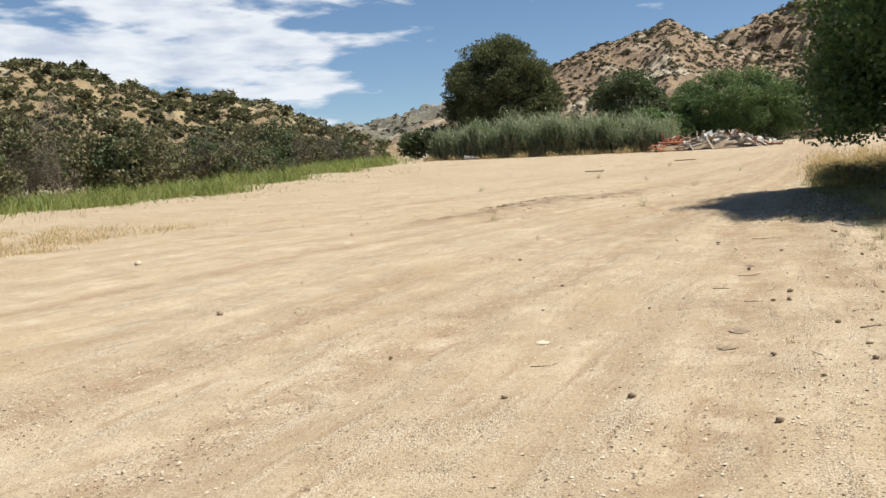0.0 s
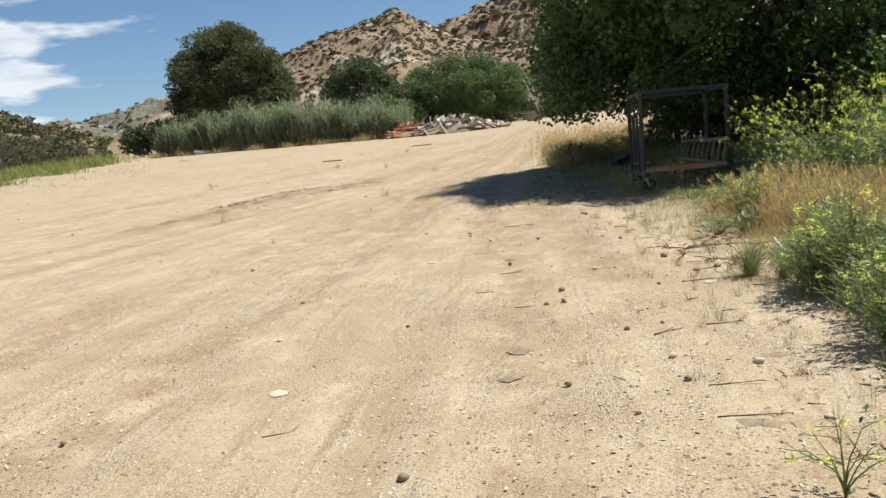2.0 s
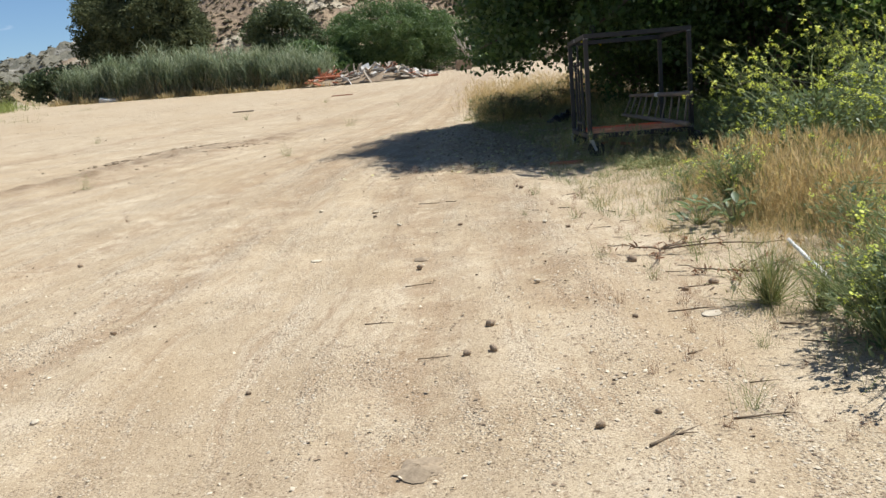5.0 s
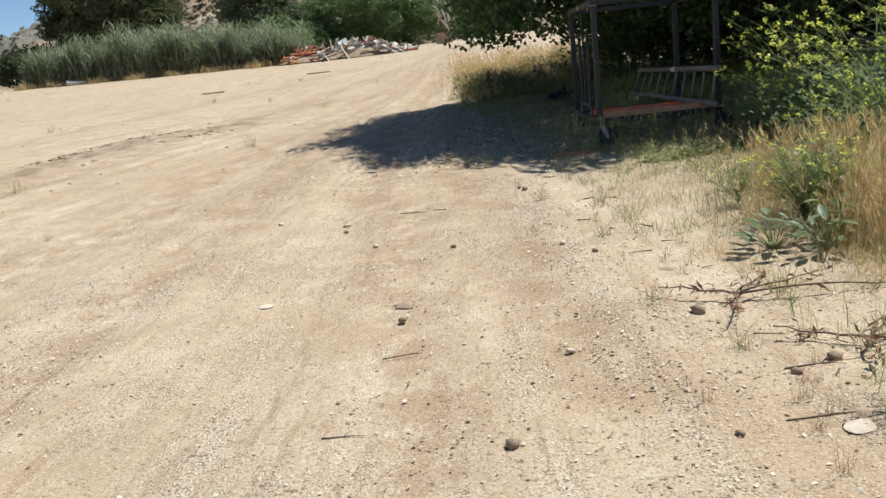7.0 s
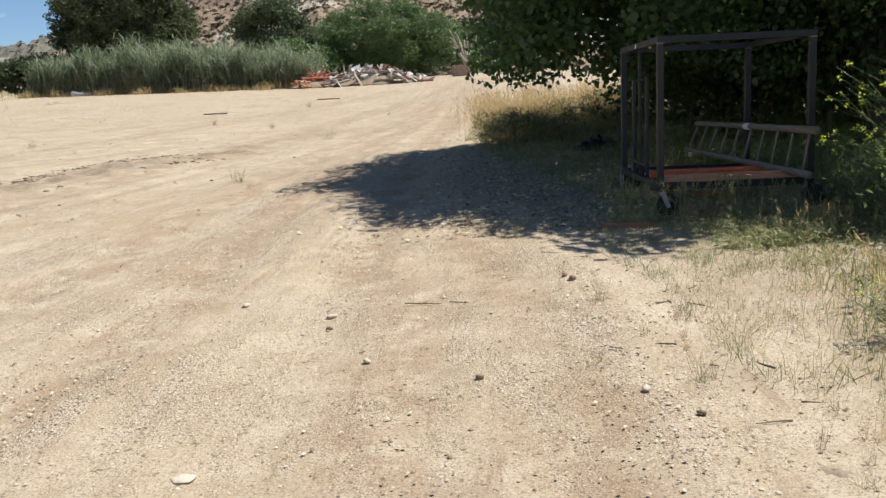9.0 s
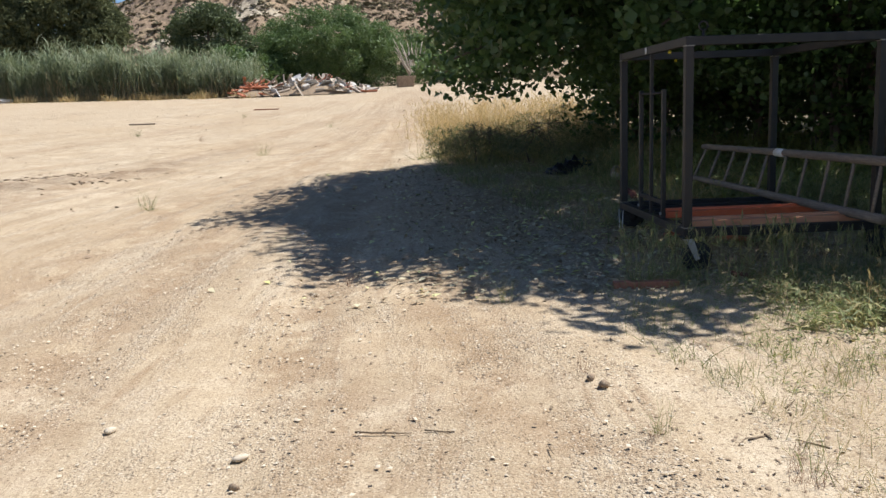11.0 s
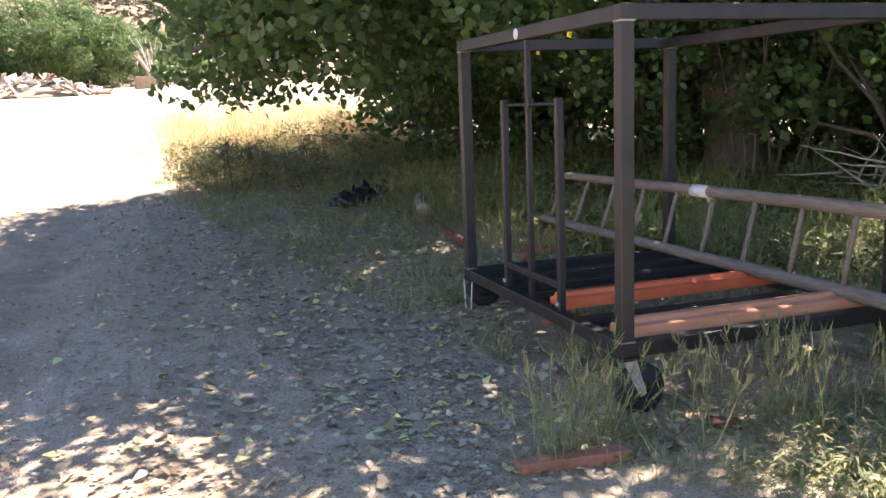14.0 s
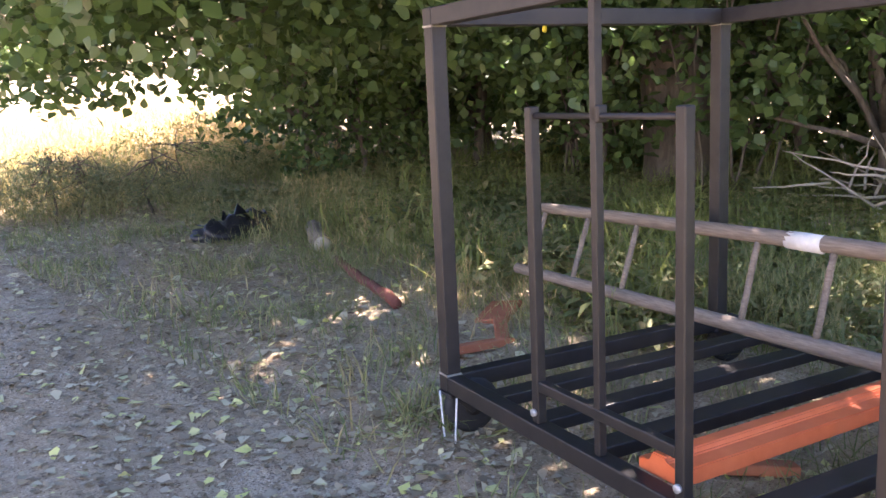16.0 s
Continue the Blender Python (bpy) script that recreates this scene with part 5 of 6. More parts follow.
grass("leafy_weeds", "low leafy weeds along the front of the cart", p, 0.10, M_WEED, 74, lw, 0.6, 0.45, "weeds")
p = clumped(g_g, 420, 1.9, 4.2, 14.6, 15.85, 40, 0.08)
grass("foxtail_grass", "short drying foxtail tufts along the front of the cart", p, 0.22, M_FOXTAIL, 75, FOXTAIL, 0.6)
p = clumped(g_g, 15000, -0.2, 3.2, 16.5, 23.5, 300, 0.13, lambda x, y: x > 1.3 - (y - 17) * 0.2)
grass("short_weeds", "short green weeds among fallen leaves", p, 0.15, M_WEED, 63, BLADE_FINE, 0.75, 4.0)
p = clumped(g_g, 5200, 1.5, 3.4, 18.3, 23.6, 130, 0.14, lambda x, y: x > 2.25 - (y - 18) * 0.10 + 0.12 * np.sin(y * 4))
grass("shade_grass", "green and straw grass round the log and scrap", p, 0.19, M_WEED, 76, BLADE, 0.65)
p = clumped(g_g, 900, 1.9, 3.4, 18.6, 23.6, 60, 0.12, lambda x, y: x > 2.3 - (y - 18) * 0.10)
grass("foxtail_grass", "drying foxtails in the shade round the log", p, 0.25, M_FOXTAIL, 77, FOXTAIL, 0.5)
# low leafy scrub at the shadow's edge
tree("low_shrub", "low grey-green shrub at the edge of the shade", (0.75, 24.6), 0.6, 0.22, (0.9, 0.8, 0.45), 18, 260, 0.055, M_WEED, LEAF_LONG, 560, 0.02, low=-0.3, category="bush")
tree("low_shrub", "low grey-green shrub beside the fallen leaves", (2.1, 24.9), 0.7, 0.25, (1.1, 0.8, 0.5), 18, 260, 0.055, M_WEED, LEAF_LONG, 561, 0.02, low=-0.3, category="bush")
for i, (x, y, k) in enumerate([(0.75, 24.07, 1.0), (1.01, 24.00, 0.9), (1.62, 23.67, 0.7)]):
    tree("low_shrub", "low spreading grey-green shrub in the shade", (x, y), 0.6, 0.2, (0.8 * k, 0.55 * k, 0.42 * k), 20, 300, 0.05, M_SHRUB, LEAF_LONG, 565 + i, 0.02, low=-0.3, category="bush")
tree("low_shrub", "dark leafy shrub under the cottonwood", (3.75, 23.7), 2.1, 0.95, (1.15, 0.9, 1.15), 34, 70, 0.075, M_THICKET, LEAF_QUAD, 562, 0.03, low=-0.9, category="bush")


# ---------------------------------------------------------------- litter, pebbles and stones
def lump_template(seed, flat=0.6):
    g = np.random.default_rng(seed)
    bm = bmesh.new()
    bmesh.ops.create_icosphere(bm, subdivisions=1, radius=0.5)
    v = np.array([list(a.co) for a in bm.verts])
    f = np.array([[a.index for a in fc.verts] for fc in bm.faces])
    bm.free()
    v *= 1 + g.normal(0, 0.13, (len(v), 1))
    return v * [1, 1, flat], f


OCTA = (np.array([[0.5, 0, 0], [0, 0.45, 0.05], [-0.5, 0.05, 0], [0, -0.45, 0.0], [0.05, 0, 0.32], [0, 0, -0.3]]),
        np.array([[0, 1, 4], [1, 2, 4], [2, 3, 4], [3, 0, 4]]))
g_p = np.random.default_rng(81)


def pebbles(name, label, n, x0, x1, y0, y1, size, mat, seed, bands=True, where=None):
    g = np.random.default_rng(seed)
    y = y0 + (y1 - y0) * g.uniform(0, 1, n) ** 1.2
    x = g.uniform(x0, x1, n)
    if bands:
        s = x / fan(y)
        ok = g.uniform(0, 1, n) < 0.25 + 0.75 * (np.sin(s * 2.2 + 0.7 * np.sin(y * 0.35)) * np.sin(s * 0.9 + y * 0.12) > 0.15)
        x, y = x[ok], y[ok]
    if where:
        ok = g.uniform(0, 1, len(x)) < where(x, y)
        x, y = x[ok], y[ok]
    m = len(x)
    sc = size * g.gamma(2.2, 0.45, m).clip(0.3, 2.3)
    v, f = stamp(*OCTA, np.stack([x, y, gtop(x, y) + sc * 0.1], -1), rot_arr(g.uniform(0, 6.28, m), g.normal(0, 0.3, m), np.zeros(m)), np.stack([sc, sc * g.uniform(0.6, 1, m), sc * g.uniform(0.5, 1.0, m)], -1))
    return tagged(mesh_np(name, v, f, mat), label, "gravel", kind="stuff")


pebbles("gravel", "brown and grey pebbles scattered on the dirt", 36000, -7, 3, 1.5, 22, 0.0125, M_STONE, 82)
pebbles("gravel", "pale gravel in strips along the tracks", 52000, -7, 2.5, 1.5, 20, 0.0125, M_PALESTONE, 83)
pebbles("gravel", "dark crumbs and bark bits on the dirt", 2600, 0.2, 2.2, 3, 15, 0.008, M_TWIG, 84, False)
pebbles("gravel", "loose brown crumbs in the wheel tracks", 26000, -6, 1, 2.5, 20, 0.011, M_SOIL, 86, False, tread_at)
pebbles("gravel", "scattered stones further up the lot", 5000, -24, 2, 18, 55, 0.03, M_STONE, 85, False)

leaf_t = (np.array([[0, -0.5, 0], [0.38, -0.2, 0.08], [0, 0.55, -0.03], [-0.38, -0.2, 0.10]]), [[0, 1, 2, 3]])
for n_l, size_l, mat_l, label_l in ((17000, 0.0058, M_LITTER_OLD, "brown crumbling leaf litter on shaded dirt"), (4200, 0.0085, M_LITTER, "pale tan and yellow cottonwood leaves on shaded dirt")):
    lx = g_p.normal(1.2, 1.0, n_l).clip(-2.2, 4.5)
    ly = g_p.uniform(15.7, 24, n_l)
    v, f = stamp(*leaf_t, np.stack([lx, ly, gtop(lx, ly) + 0.012], -1), rot_arr(g_p.uniform(0, 6.28, n_l), g_p.normal(0, 0.3, n_l), g_p.uniform(0, 6.28, n_l)), g_p.gamma(5, size_l, n_l).clip(0.014, 0.07)[:, None] * np.ones((1, 3)))
    tagged(mesh_np("fallen_leaves", v, f, mat_l), label_l, "leaf litter", kind="stuff")


STONES = {}
for k in range(4):
    tv, tf = lump_template(600 + k, 0.62)
    for nm, mt in (("dark", M_STONE), ("pale", M_PALESTONE)):
        STONES[k, nm] = mesh_np("stone", tv, tf, mt, smooth=False)
        STONES[k, nm].location = (0, -60 - k, -9)


def stone(at, size, pale=False, flat=1.0, label=""):
    k, nm = int(g_p.integers(0, 4)), "pale" if pale else "dark"
    src = STONES[k, nm]
    m = pose(*at, float(gtop(*at)) + size * 0.16 * flat, g_p.uniform(-12, 12) * min(1, flat * 2), g_p.uniform(-12, 12) * min(1, flat * 2), g_p.uniform(0, 360)) @ Matrix.Diagonal((size, size * g_p.uniform(0.7, 0.95), size * flat, 1))
    ob = copy_thing(src, m)
    return tagged(ob, label or ("small pale stone lying on the dirt" if pale else "small brown stone lying on the dirt"), "stone", "stones on the dirt")


def clod(at, size):
    """A low dried clod with an uneven rim."""
    rings, sides = 5, 22
    u = np.linspace(0, 1, rings)[:, None]
    a = np.linspace(0, 6.283, sides, endpoint=False)[None]
    ph = g_p.uniform(0, 6.28, 3)
    edge = 1 + 0.22 * np.sin(2 * a + ph[0]) + 0.14 * np.sin(5 * a + ph[1]) + 0.08 * np.sin(9 * a + ph[2])
    r = size * 0.42 * u * edge
    x, y = at[0] + r * np.cos(a), at[1] + 0.75 * r * np.sin(a)
    z = gtop(x, y) - float(gtop(*at)) + size * 0.07 * (1 - u ** 2) * (0.7 + 0.5 * g_p.uniform(0, 1, (rings, sides))) - 0.004
    v = np.stack([x - at[0], y - at[1], z], -1).reshape(-1, 3)
    i, j = np.meshgrid(np.arange(rings - 1), np.arange(sides), indexing="ij")
    f = np.stack([i * sides + j, i * sides + (j + 1) % sides, (i + 1) * sides + (j + 1) % sides, (i + 1) * sides + j], -1).reshape(-1, 4)[:, ::-1]
    ob = mesh_np("clod", v, f, M_CLOD)
    ob.location = (*at, float(gtop(*at)))
    return tagged(ob, "flat dark dried clod crumbling on the dirt", "clod", "dried clods on the dirt")


for at, s in [((-0.22, 6.48), 0.05), ((0.48, 7.6), 0.04), ((-1.01, 5.36), 0.07), ((-0.14, 4.98), 0.06), ((-1.82, 5.26), 0.05), ((-0.15, 9.03), 0.07), ((0.23, 7.52), 0.06), ((0.9, 10.26), 0.09),
              ((-0.15, 8.6), 0.07), ((-0.29, 8.58), 0.05), ((0.42, 6.33), 0.06), ((1.25, 9.5), 0.07), ((1.05, 9.4), 0.05), ((0.36, 14.05), 0.06), ((-0.62, 10.7), 0.06), ((0.4, 13.95), 0.07), ((-0.3, 12.2), 0.05),
              ((-1.2, 13.3), 0.05), ((0.62, 11.6), 0.05), ((-1.4, 8.4), 0.04), ((-2.6, 9.7), 0.05), ((-6.03, 7.86), 0.09), ((-3.1, 6.2), 0.05), ((0.1, 5.9), 0.04), ((0.65, 8.9), 0.045), ((-3.9, 12.2), 0.06)]:
    stone(at, s)
for at, s, fl in [((-2.02, 6.85), 0.16, 0.14), ((-1.52, 11.32), 0.11, 0.25), ((1.06, 8.89), 0.14, 0.12), ((0.41, 6.77), 0.07, 0.8), ((0.85, 6.56), 0.08, 0.8), ((-10.83, 11.93), 0.17, 0.9), ((-1.87, 13.94), 0.07, 0.7),
                  ((-1.22, 13.56), 0.09, 0.6), ((0.45, 11.9), 0.06, 0.6), ((-0.9, 12.6), 0.06, 0.7), ((-2.4, 8.2), 0.06, 0.6), ((0.95, 5.7), 0.06, 0.7), ((0.2, 9.9), 0.05, 0.7)]:
    stone(at, s, True, fl)
for at, s in [((-0.49, 7.36), 0.26), ((-0.55, 6.77), 0.19), ((0.98, 6.7), 0.24), ((-0.62, 11.0), 0.17), ((0.63, 5.65), 0.26), ((0.56, 5.15), 0.1), ((0.95, 11.05), 0.16)]:
    clod(at, s)
for ob in STONES.values():
    bpy.data.objects.remove(ob)


def twig(p0, length, ang, seed, r=0.006, forks=2):
    g = np.random.default_rng(seed)
    d = np.array([math.cos(radians(ang)), math.sin(radians(ang)), 0])
    q = wander((0, 0, 0), d * length, 7, 0.012 * length * 2)
    q[:, 2] = np.abs(q[:, 2]) * 0.5 + r * 0.8
    out = [tube(q, np.linspace(r, r * 0.4, 7), 5)]
    for k in range(forks):
        i = int(g.integers(2, 6))
        e = q[i] + np.array([math.cos(radians(ang) + g.choice([-0.8, 0.8])), math.sin(radians(ang) + g.choice([-0.8, 0.8])), 0.15]) * length * g.uniform(0.12, 0.3)
        out.append(tube(np.array([q[i], (q[i] + e) / 2 + [0, 0, 0.004], e]), [r * 0.6, r * 0.4, r * 0.25], 4))
    v, f = merge(out)
    ob = mesh_np("twig", v, f, M_TWIG, smooth=True)
    ob.matrix_world = pose(p0[0], p0[1], float(gtop(*p0)))
    return tagged(ob, "thin dry twig lying on the dirt", "twig", "twigs on the dirt")


for i, (at, ln, an, r) in enumerate([((0.38, 7.30), 0.28, 35, 0.010), ((0.36, 7.98), 0.2, 15, 0.007), ((-0.55, 8.6), 0.22, 8, 0.005), ((0.75, 7.5), 0.25, 5, 0.007), ((0.45, 5.75), 0.35, 0, 0.006),
                                     ((1.02, 9.45), 0.5, 6, 0.006), ((0.85, 9.0), 0.6, -4, 0.005), ((-0.75, 13.69), 0.25, -10, 0.007), ((-0.45, 13.65), 0.12, -20, 0.006), ((-0.7, 10.1), 0.2, 12, 0.006),
                                     ((1.25, 9.76), 0.13, 60, 0.011), ((-1.9, 6.1), 0.3, 20, 0.005), ((0.6, 4.5), 0.3, 40, 0.006), ((-0.9, 9.3), 0.18, -5, 0.005), ((0.5, 6.2), 0.3, 3, 0.005)]):
    twig(at, ln, an, 700 + i, r * 0.75)
for i in range(34):
    y = g_p.uniform(3, 15)
    x = float(veg_edge(y)) - g_p.gamma(1.2, 0.3) + 0.1
    twig((x, y), g_p.uniform(0.04, 0.18), g_p.uniform(0, 360), 730 + i, g_p.uniform(0.003, 0.006), 1)


def dead_weed(at, seed):
    """A fallen reddish-brown dead weed with shrivelled leaves."""
    g = np.random.default_rng(seed)
    root = empty("dead_weed", (*at, float(gtop(*at))))
    st, lp = [], []
    for a, ln in ((-0.15, 0.95), (0.9, 0.45), (2.6, 0.4), (-1.9, 0.35), (0.4, 0.6)):
        q = wander((0, 0, 0.03), (math.cos(a) * ln, math.sin(a) * ln, 0.05), 8, 0.02)
        q[:, 2] = np.abs(q[:, 2]) + 0.01
        st.append(tube(q, np.linspace(0.007, 0.003, 8), 5))
        lp.append(q[g.integers(1, 8, 26)] + g.normal(0, 0.02, (26, 3)))
    v, f = merge(st)
    tagged(mesh_np("stalk", v, f, M_TWIG, root), kind="stuff")
    lp = np.concatenate(lp)
    lp[:, 2] = np.abs(lp[:, 2])
    n = len(lp)
    v, f = stamp(*LEAF_LONG, lp, rot_arr(g.uniform(0, 6.28, n), g.uniform(0, 1.5, n), g.uniform(0, 6.28, n)), g.uniform(0.03, 0.07, n)[:, None] * np.ones((1, 3)))
    tagged(mesh_np("foliage", v, f, M_DEADWEED, root), kind="stuff")
    return tagged(root, "fallen reddish-brown dead weed on the dirt", "weed")


dead_weed((1.12, 10.35), 790)
dead_weed((1.45, 9.6), 791)

tuft((1.40, 8.95), 792, 420, 0.40, M_WEED, "upright grey-green weed clump at the dirt's edge")
tuft((1.62, 8.75), 793, 260, 0.34, M_WEED, "upright grey-green weed clump at the dirt's edge")
for i in range(64):
    y = g_p.uniform(5.2, 13.5)
    x = float(veg_edge(y)) - 0.02 - g_p.gamma(1.4, 0.16)
    copy_thing(t_b, pose(x, y, float(gtop(x, y)), 0, 0, g_p.uniform(0, 360)) @ Matrix.Diagonal((*[g_p.uniform(0.35, 0.95)] * 3, 1)))
v, f = tube(wander((0, 0, 0), (-0.06, -0.77, -0.10), 8, 0.006), np.linspace(0.011, 0.016, 8), 8)
pale_stick = mesh_np("pale_stick", v, f, M_WHITE, smooth=True)
pale_stick.matrix_world = pose(1.84, 9.84, float(gtop(1.84, 9.84)) + 0.12)
tagged(pale_stick, "straight white stick leaning in the weeds", "stick")

# disturbed dark soil across the tracks
n_c = 3200
t_c = np.where(g_p.uniform(0, 1, n_c) < 0.6, g_p.normal(0.30, 0.12, n_c), g_p.normal(0.72, 0.10, n_c))
cx = np.interp(t_c, [0, 0.55, 1], [-7.6, -7.0, -4.6]) + g_p.normal(0, 0.34, n_c)
cy = np.interp(t_c, [0, 0.55, 1], [21.0, 25.2, 25.6]) + g_p.normal(0, 0.45, n_c)
s_c = g_p.gamma(2, 0.013, n_c).clip(0.01, 0.09)
v, f = stamp(*lump_template(640, 0.4), np.stack([cx, cy, gtop(cx, cy) + s_c * 0.1], -1), rot_arr(g_p.uniform(0, 6.28, n_c), np.zeros(n_c), np.zeros(n_c)), s_c[:, None] * np.array([[1.6, 1.2, 0.8]]))
tagged(mesh_np("soil_clods", v, f, M_SOIL), "low ridge of dark loose soil clods in the lot", "soil", kind="stuff")


# ---------------------------------------------------------------- things on the ground by the cart
def block(name, label, category, at, size, mat, rz=0, rx=0, ry=0, bevel=0.006, lift=0.0, group=""):
    bm = bmesh.new()
    box_bm(bm, (-size[0] / 2, -size[1] / 2, 0), (size[0] / 2, size[1] / 2, size[2]), bevel)
    ob = part(name, bm, mat)
    ob.matrix_world = pose(*at, float(gtop(*at)) + lift - 0.006, rx, ry, rz)
    return tagged(ob, label, category, group)


block("wood_offcut", "short red-brown timber offcut lying in the weeds", "timber", (1.14, 15.81), (0.44, 0.07, 0.055), M_REDWOOD, -5)
block("metal_scrap", "bent red metal scrap under the cart", "scrap", (1.80, 15.82), (0.13, 0.07, 0.03), M_RUST, -25, 8, 5)


def log(name, label, p0, p1, r, mat, end_mat=None):
    z0, z1 = float(gtop(*p0)) + r * 0.9, float(gtop(*p1)) + r * 0.9
    root = empty(name, (*p0, z0))
    q = wander((0, 0, 0), (p1[0] - p0[0], p1[1] - p0[1], z1 - z0), 9, 0.012)
    v, f = tube(q, r * (1 + 0.08 * np.sin(np.arange(9) * 1.7)), 14)
    mesh_np("bark" if end_mat else "pipe", v, f, mat, root, smooth=True)
    if end_mat:
        d = q[0] - q[1]
        d = d / np.linalg.norm(d)
        v, f = tube(np.array([q[0], q[0] + d * 0.006]), [r * 0.93, r * 0.93], 14)
        mesh_np("cut_end", v, f, end_mat, root, label="pale sawn end")
    return tagged(root, label, "log")


log("fallen_log", "pale short log lying in the grass", (2.25, 21.0), (2.45, 21.7), 0.065, M_LOG, M_DEADWOOD)
log("rusty_pipe", "rusty red pipe lying in the weeds", (2.06, 19.4), (2.2, 20.6), 0.032, M_RUST)
for at, s, r in [((2.08, 18.55), (0.40, 0.08, 0.04), 10), ((2.45, 18.95), (0.30, 0.18, 0.03), 40), ((2.3, 18.7), (0.35, 0.07, 0.03), 60), ((1.85, 17.35), (0.2, 0.1, 0.03), 30), ((2.2, 17.0), (0.26, 0.08, 0.04), -30)]:
    block("orange_scrap", "broken orange-red painted scrap piece in the weeds", "scrap", at, s, M_BRICKRED, r, g_p.uniform(-10, 10), g_p.uniform(-8, 8), 0.008, 0.01, "orange scrap by the cart")


def heap(at, seed):
    """A crumpled sheet of black plastic."""
    g = np.random.default_rng(seed)
    bm = bmesh.new()
    bmesh.ops.create_icosphere(bm, subdivisions=4, radius=0.5)
    for w in bm.verts:
        p = w.co.copy()
        k = 1 + 0.35 * noise.noise(p * 3.1) + 0.22 * noise.noise(p * 7.3)
        w.co = Vector((p.x * 0.75 * k, p.y * 0.5 * k, max(-0.02, p.z * 0.30 * k * (1 + 0.8 * noise.noise(p * 13.0)))))
    ob = part("plastic_sheeting", bm, M_BLACKPLASTIC, smooth=True)
    ob.matrix_world = pose(*at, float(gtop(*at)), 0, 0, 20)
    return tagged(ob, "crumpled black plastic sheeting on the ground", "plastic sheet")


heap((1.95, 22.1), 3)

# tags under the cart's top rail
for x, y in ((1.53, 16.55), (2.0, 17.85)):
    bm = bmesh.new()
    box_bm(bm, (-0.014, -0.004, -0.03), (0.014, 0.004, 0.0), 0.0035)
    ob = part("yellow_tag", bm, M_YELLOW)
    ob.matrix_world = pose(x, y, 2.195, 5, 8, 30)
    tagged(ob, "small yellow tag hanging from the cart's top rail", "tag", "yellow tags on the cart")


# dead brush behind the cart
def dead_brush(at, seed, n=26, size=0.7):
    g = np.random.default_rng(seed)
    root = empty("dead_brush", (*at, float(gz(*at))))
    for k in range(n):
        a, e = g.uniform(0, 6.28), g.uniform(-0.05, 0.9)
        ln = size * g.uniform(0.5, 1.3)
        p0 = np.array([g.normal(0, 0.25), g.normal(0, 0.25), g.uniform(0.05, 0.4)])
        p1 = p0 + np.array([math.cos(a) * math.cos(e), math.sin(a) * math.cos(e), math.sin(e)]) * ln
        v, f = tube(wander(p0, p1, 6, 0.03), np.linspace(0.014, 0.004, 6), 5)
        mesh_np("branch", v, f, M_DEADWOOD, root, smooth=True)
    return tagged(root, "tangle of bleached dead branches behind the cart", "brush pile")


dead_brush((6.3, 19.3), 801)
dead_brush((6.9, 18.3), 802, 20)
for i, (x, y) in enumerate([(6.0, 20.6), (6.6, 18.6), (6.9, 17.0), (5.6, 22.3)]):
    root = empty("sapling", (x, y, float(gz(x, y))))
    for k in range(7):
        v, f = tube(wander((g_p.normal(0, 0.15), g_p.normal(0, 0.15), -0.1), (g_p.normal(0, 0.6), g_p.normal(0, 0.6), g_p.uniform(1.8, 3.6)), 8, 0.06), np.linspace(0.016, 0.005, 8), 5)
        mesh_np("stem", v, f, M_BARK, root, smooth=True)
    v, f = blob_leaves(g_p, [(g_p.normal(0, 0.4), g_p.normal(0, 0.4), g_p.uniform(0.9, 2.6), 0.45, 0.45, 0.4) for k in range(7)], 40, 0.06, LEAF_QUAD)
    tagged(mesh_np("foliage", v, f, M_THICKET, root), kind="stuff")
    tagged(root, "thin-stemmed sapling in the shade behind the cart", "sapling", "saplings behind the cart")

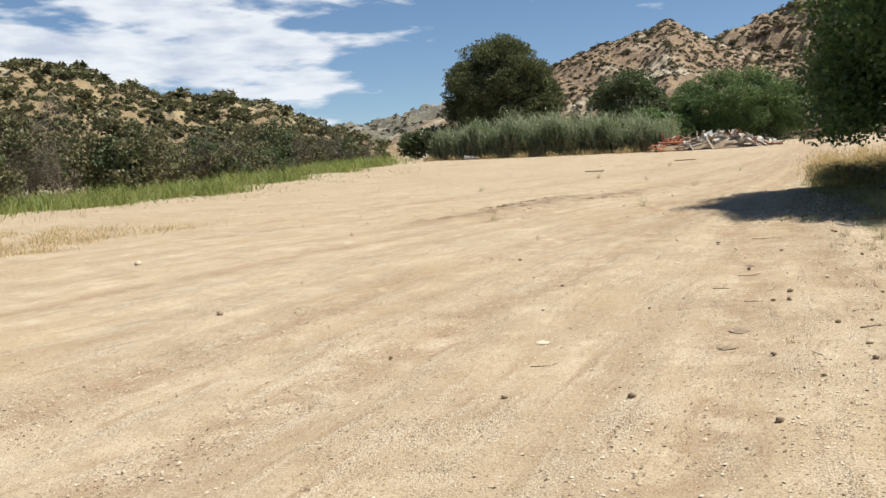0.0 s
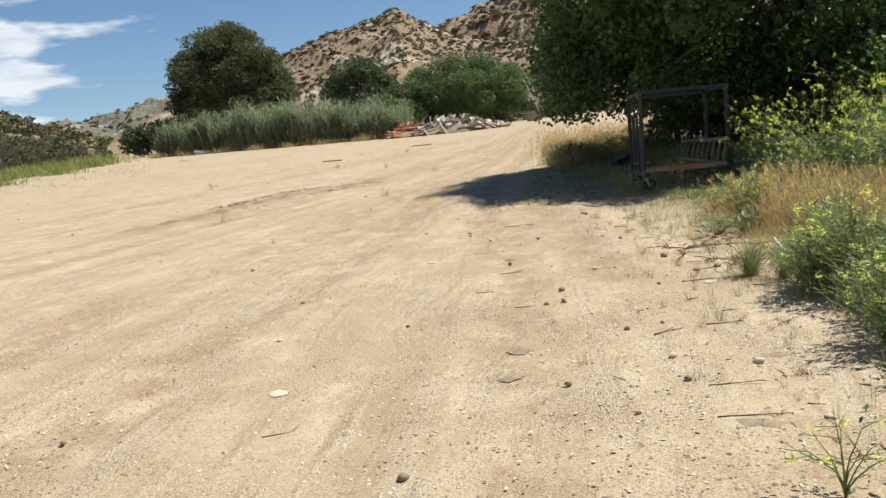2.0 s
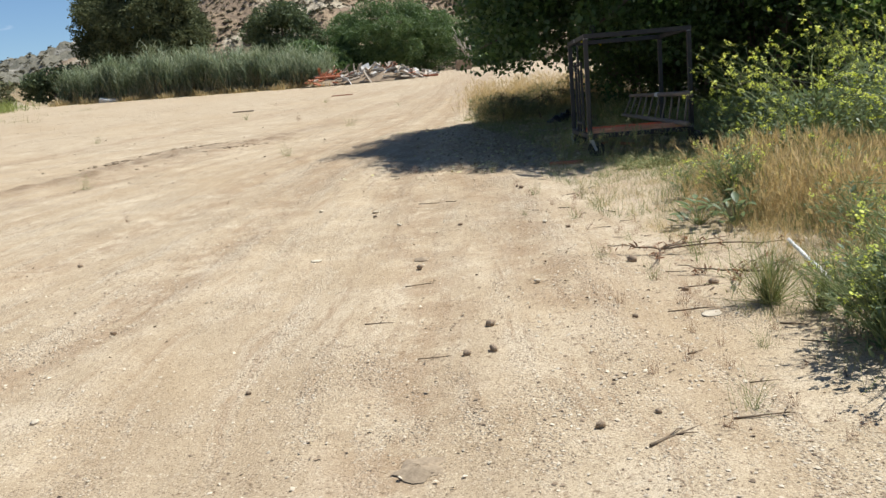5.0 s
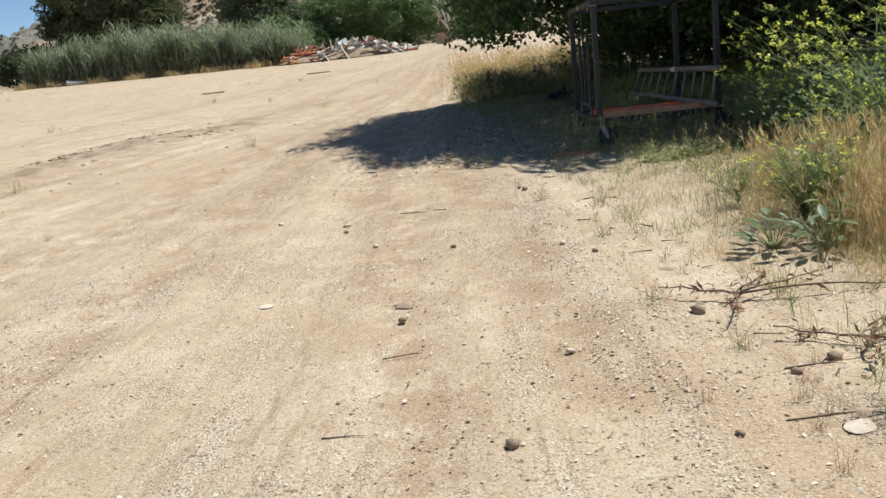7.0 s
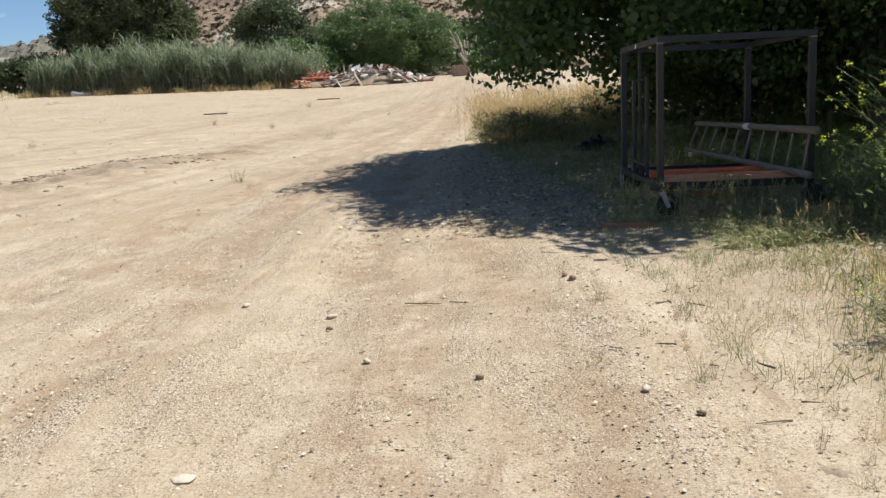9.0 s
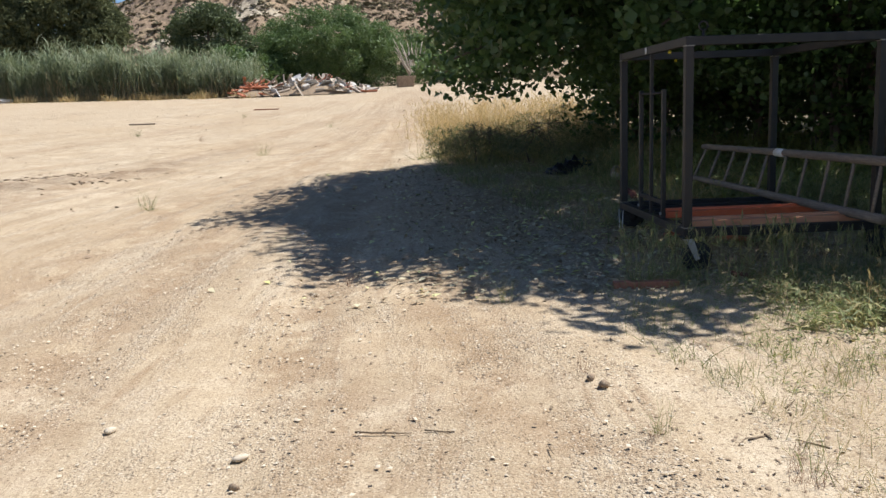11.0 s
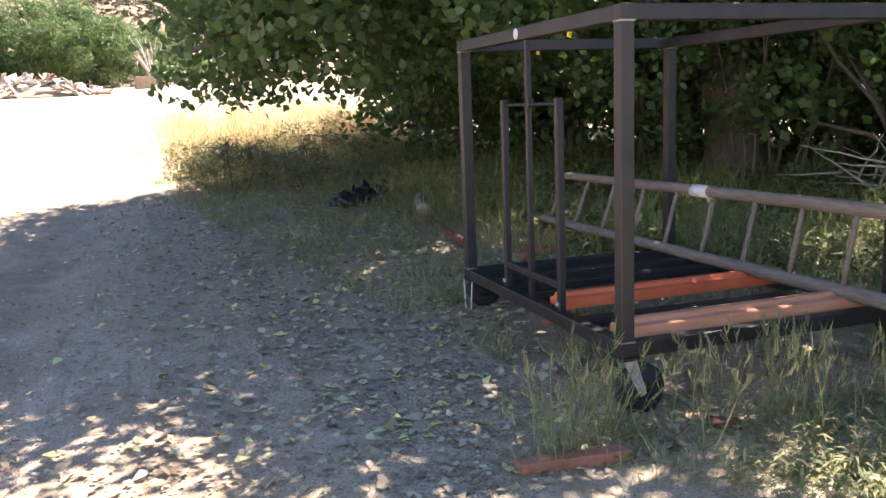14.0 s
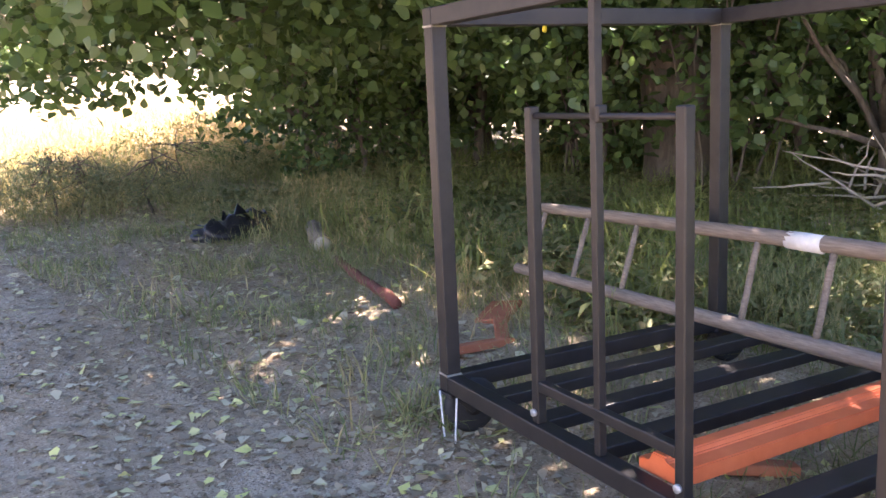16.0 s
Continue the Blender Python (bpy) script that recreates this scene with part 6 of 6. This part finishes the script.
# ---------------------------------------------------------------- rubble at the far edge
def rubble():
    g = np.random.default_rng(91)
    cx0, cy0 = -6.0, 67.6
    z0 = float(gz(cx0, cy0))
    root = empty("rubble_pile", (cx0, cy0, z0))
    tagged(root, "long heap of broken boards, plaster, concrete and orange scrap", "rubble pile")
    hgt = lambda x: 1.0 * math.exp(-((x - 0.2) / 2.8) ** 2) + 0.5 * math.exp(-((x + 3.6) / 1.2) ** 2) + 0.12
    bm = bmesh.new()
    bmesh.ops.create_grid(bm, x_segments=40, y_segments=14, size=1.0)
    for w in bm.verts:
        x, y = w.co.x * 5.2, w.co.y * 1.9
        k = max(0.0, 1 - w.co.y ** 2) * max(0.0, 1 - w.co.x ** 6)
        w.co = Vector((x, y, hgt(x) * k * 0.85 + 0.12 * k * noise.noise(Vector((x * 1.3, y * 1.3, 0))) - 0.06))
    part("earth_mound", bm, M_SOIL, root, "brown earth under the debris")
    protos = {}
    for nm, mt, dims in [("board", M_SCRAPWOOD, (1.5, 0.16, 0.05)), ("board", M_DEADWOOD, (1.2, 0.2, 0.04)), ("sheet", M_PLASTER, (0.8, 0.55, 0.03)), ("chunk", M_CONCRETE, (0.4, 0.3, 0.22)),
                         ("beam", M_BRICKRED, (1.4, 0.14, 0.1)), ("tarp", M_TEAL, (0.9, 0.35, 0.06)), ("board", M_REDWOOD, (1.1, 0.12, 0.06))]:
        bm = bmesh.new()
        box_bm(bm, tuple(-d / 2 for d in dims), tuple(d / 2 for d in dims), 0.012)
        for w in bm.verts:
            w.co += Vector((noise.noise(w.co * 4), noise.noise(w.co * 5 + Vector((3, 0, 0))), noise.noise(w.co * 6))) * 0.04
        me = bpy.data.meshes.new(nm)
        bm.to_mesh(me)
        bm.free()
        me.materials.append(mt)
        protos[len(protos)] = (nm, me)
    for k in range(190):
        x = g.uniform(-4.5, 4.4)
        kind_r = int(g.choice([4, 6, 4, 0])) if x < -2.6 else int(g.choice([0, 1, 2, 3, 0, 1, 2, 6, 5 if 0.5 < x < 2.2 else 3]))
        nm, me = protos[kind_r]
        y = g.normal(-0.4, 0.75)
        z = hgt(x) * max(0.1, 1 - (y / 1.9) ** 2) * g.uniform(0.6, 1.08)
        ob = new(nm, me)
        ob.parent = root
        ob.matrix_local = pose(x, y, max(0.06, z), g.normal(0, 28), g.normal(0, 24), g.uniform(0, 360)) @ Matrix.Diagonal((*[g.uniform(0.6, 1.2)] * 3, 1))


rubble()
block("concrete_box", "dark grey concrete box beside the rubble pile", "box", (0.4, 71.5), (1.1, 0.8, 0.75), M_STONE, 8, bevel=0.02)
block("white_sheet", "pale crumpled sheet lying at the foot of the reeds", "sheet", (-26.5, 70.2), (1.3, 0.8, 0.25), M_PLASTER, 20, 12, 8, 0.03)
block("fallen_board", "dark board lying on the dirt lot", "board", (-9.5, 42), (0.9, 0.12, 0.05), M_SCRAPWOOD, 6)
block("fallen_board", "short brown board lying on the dirt lot", "board", (-6.2, 50), (1.1, 0.14, 0.05), M_REDWOOD, 3)


def bare_tree(at, h, seed):
    g = np.random.default_rng(seed)
    root = empty("bare_white_tree", (*at, float(gz(*at))))
    for k in range(16):
        a = g.uniform(0, 6.28)
        v, f = tube(wander((0, 0, 0.2), (math.cos(a) * h * 0.42, math.sin(a) * h * 0.3, h * g.uniform(0.6, 1)), 7, 0.12), np.linspace(0.09, 0.02, 7), 6)
        mesh_np("limb", v, f, M_DEADWOOD, root, smooth=True)
    return tagged(root, "bleached bare dead shrub at the far edge", "tree")


bare_tree((1.2, 80), 3.6, 95)
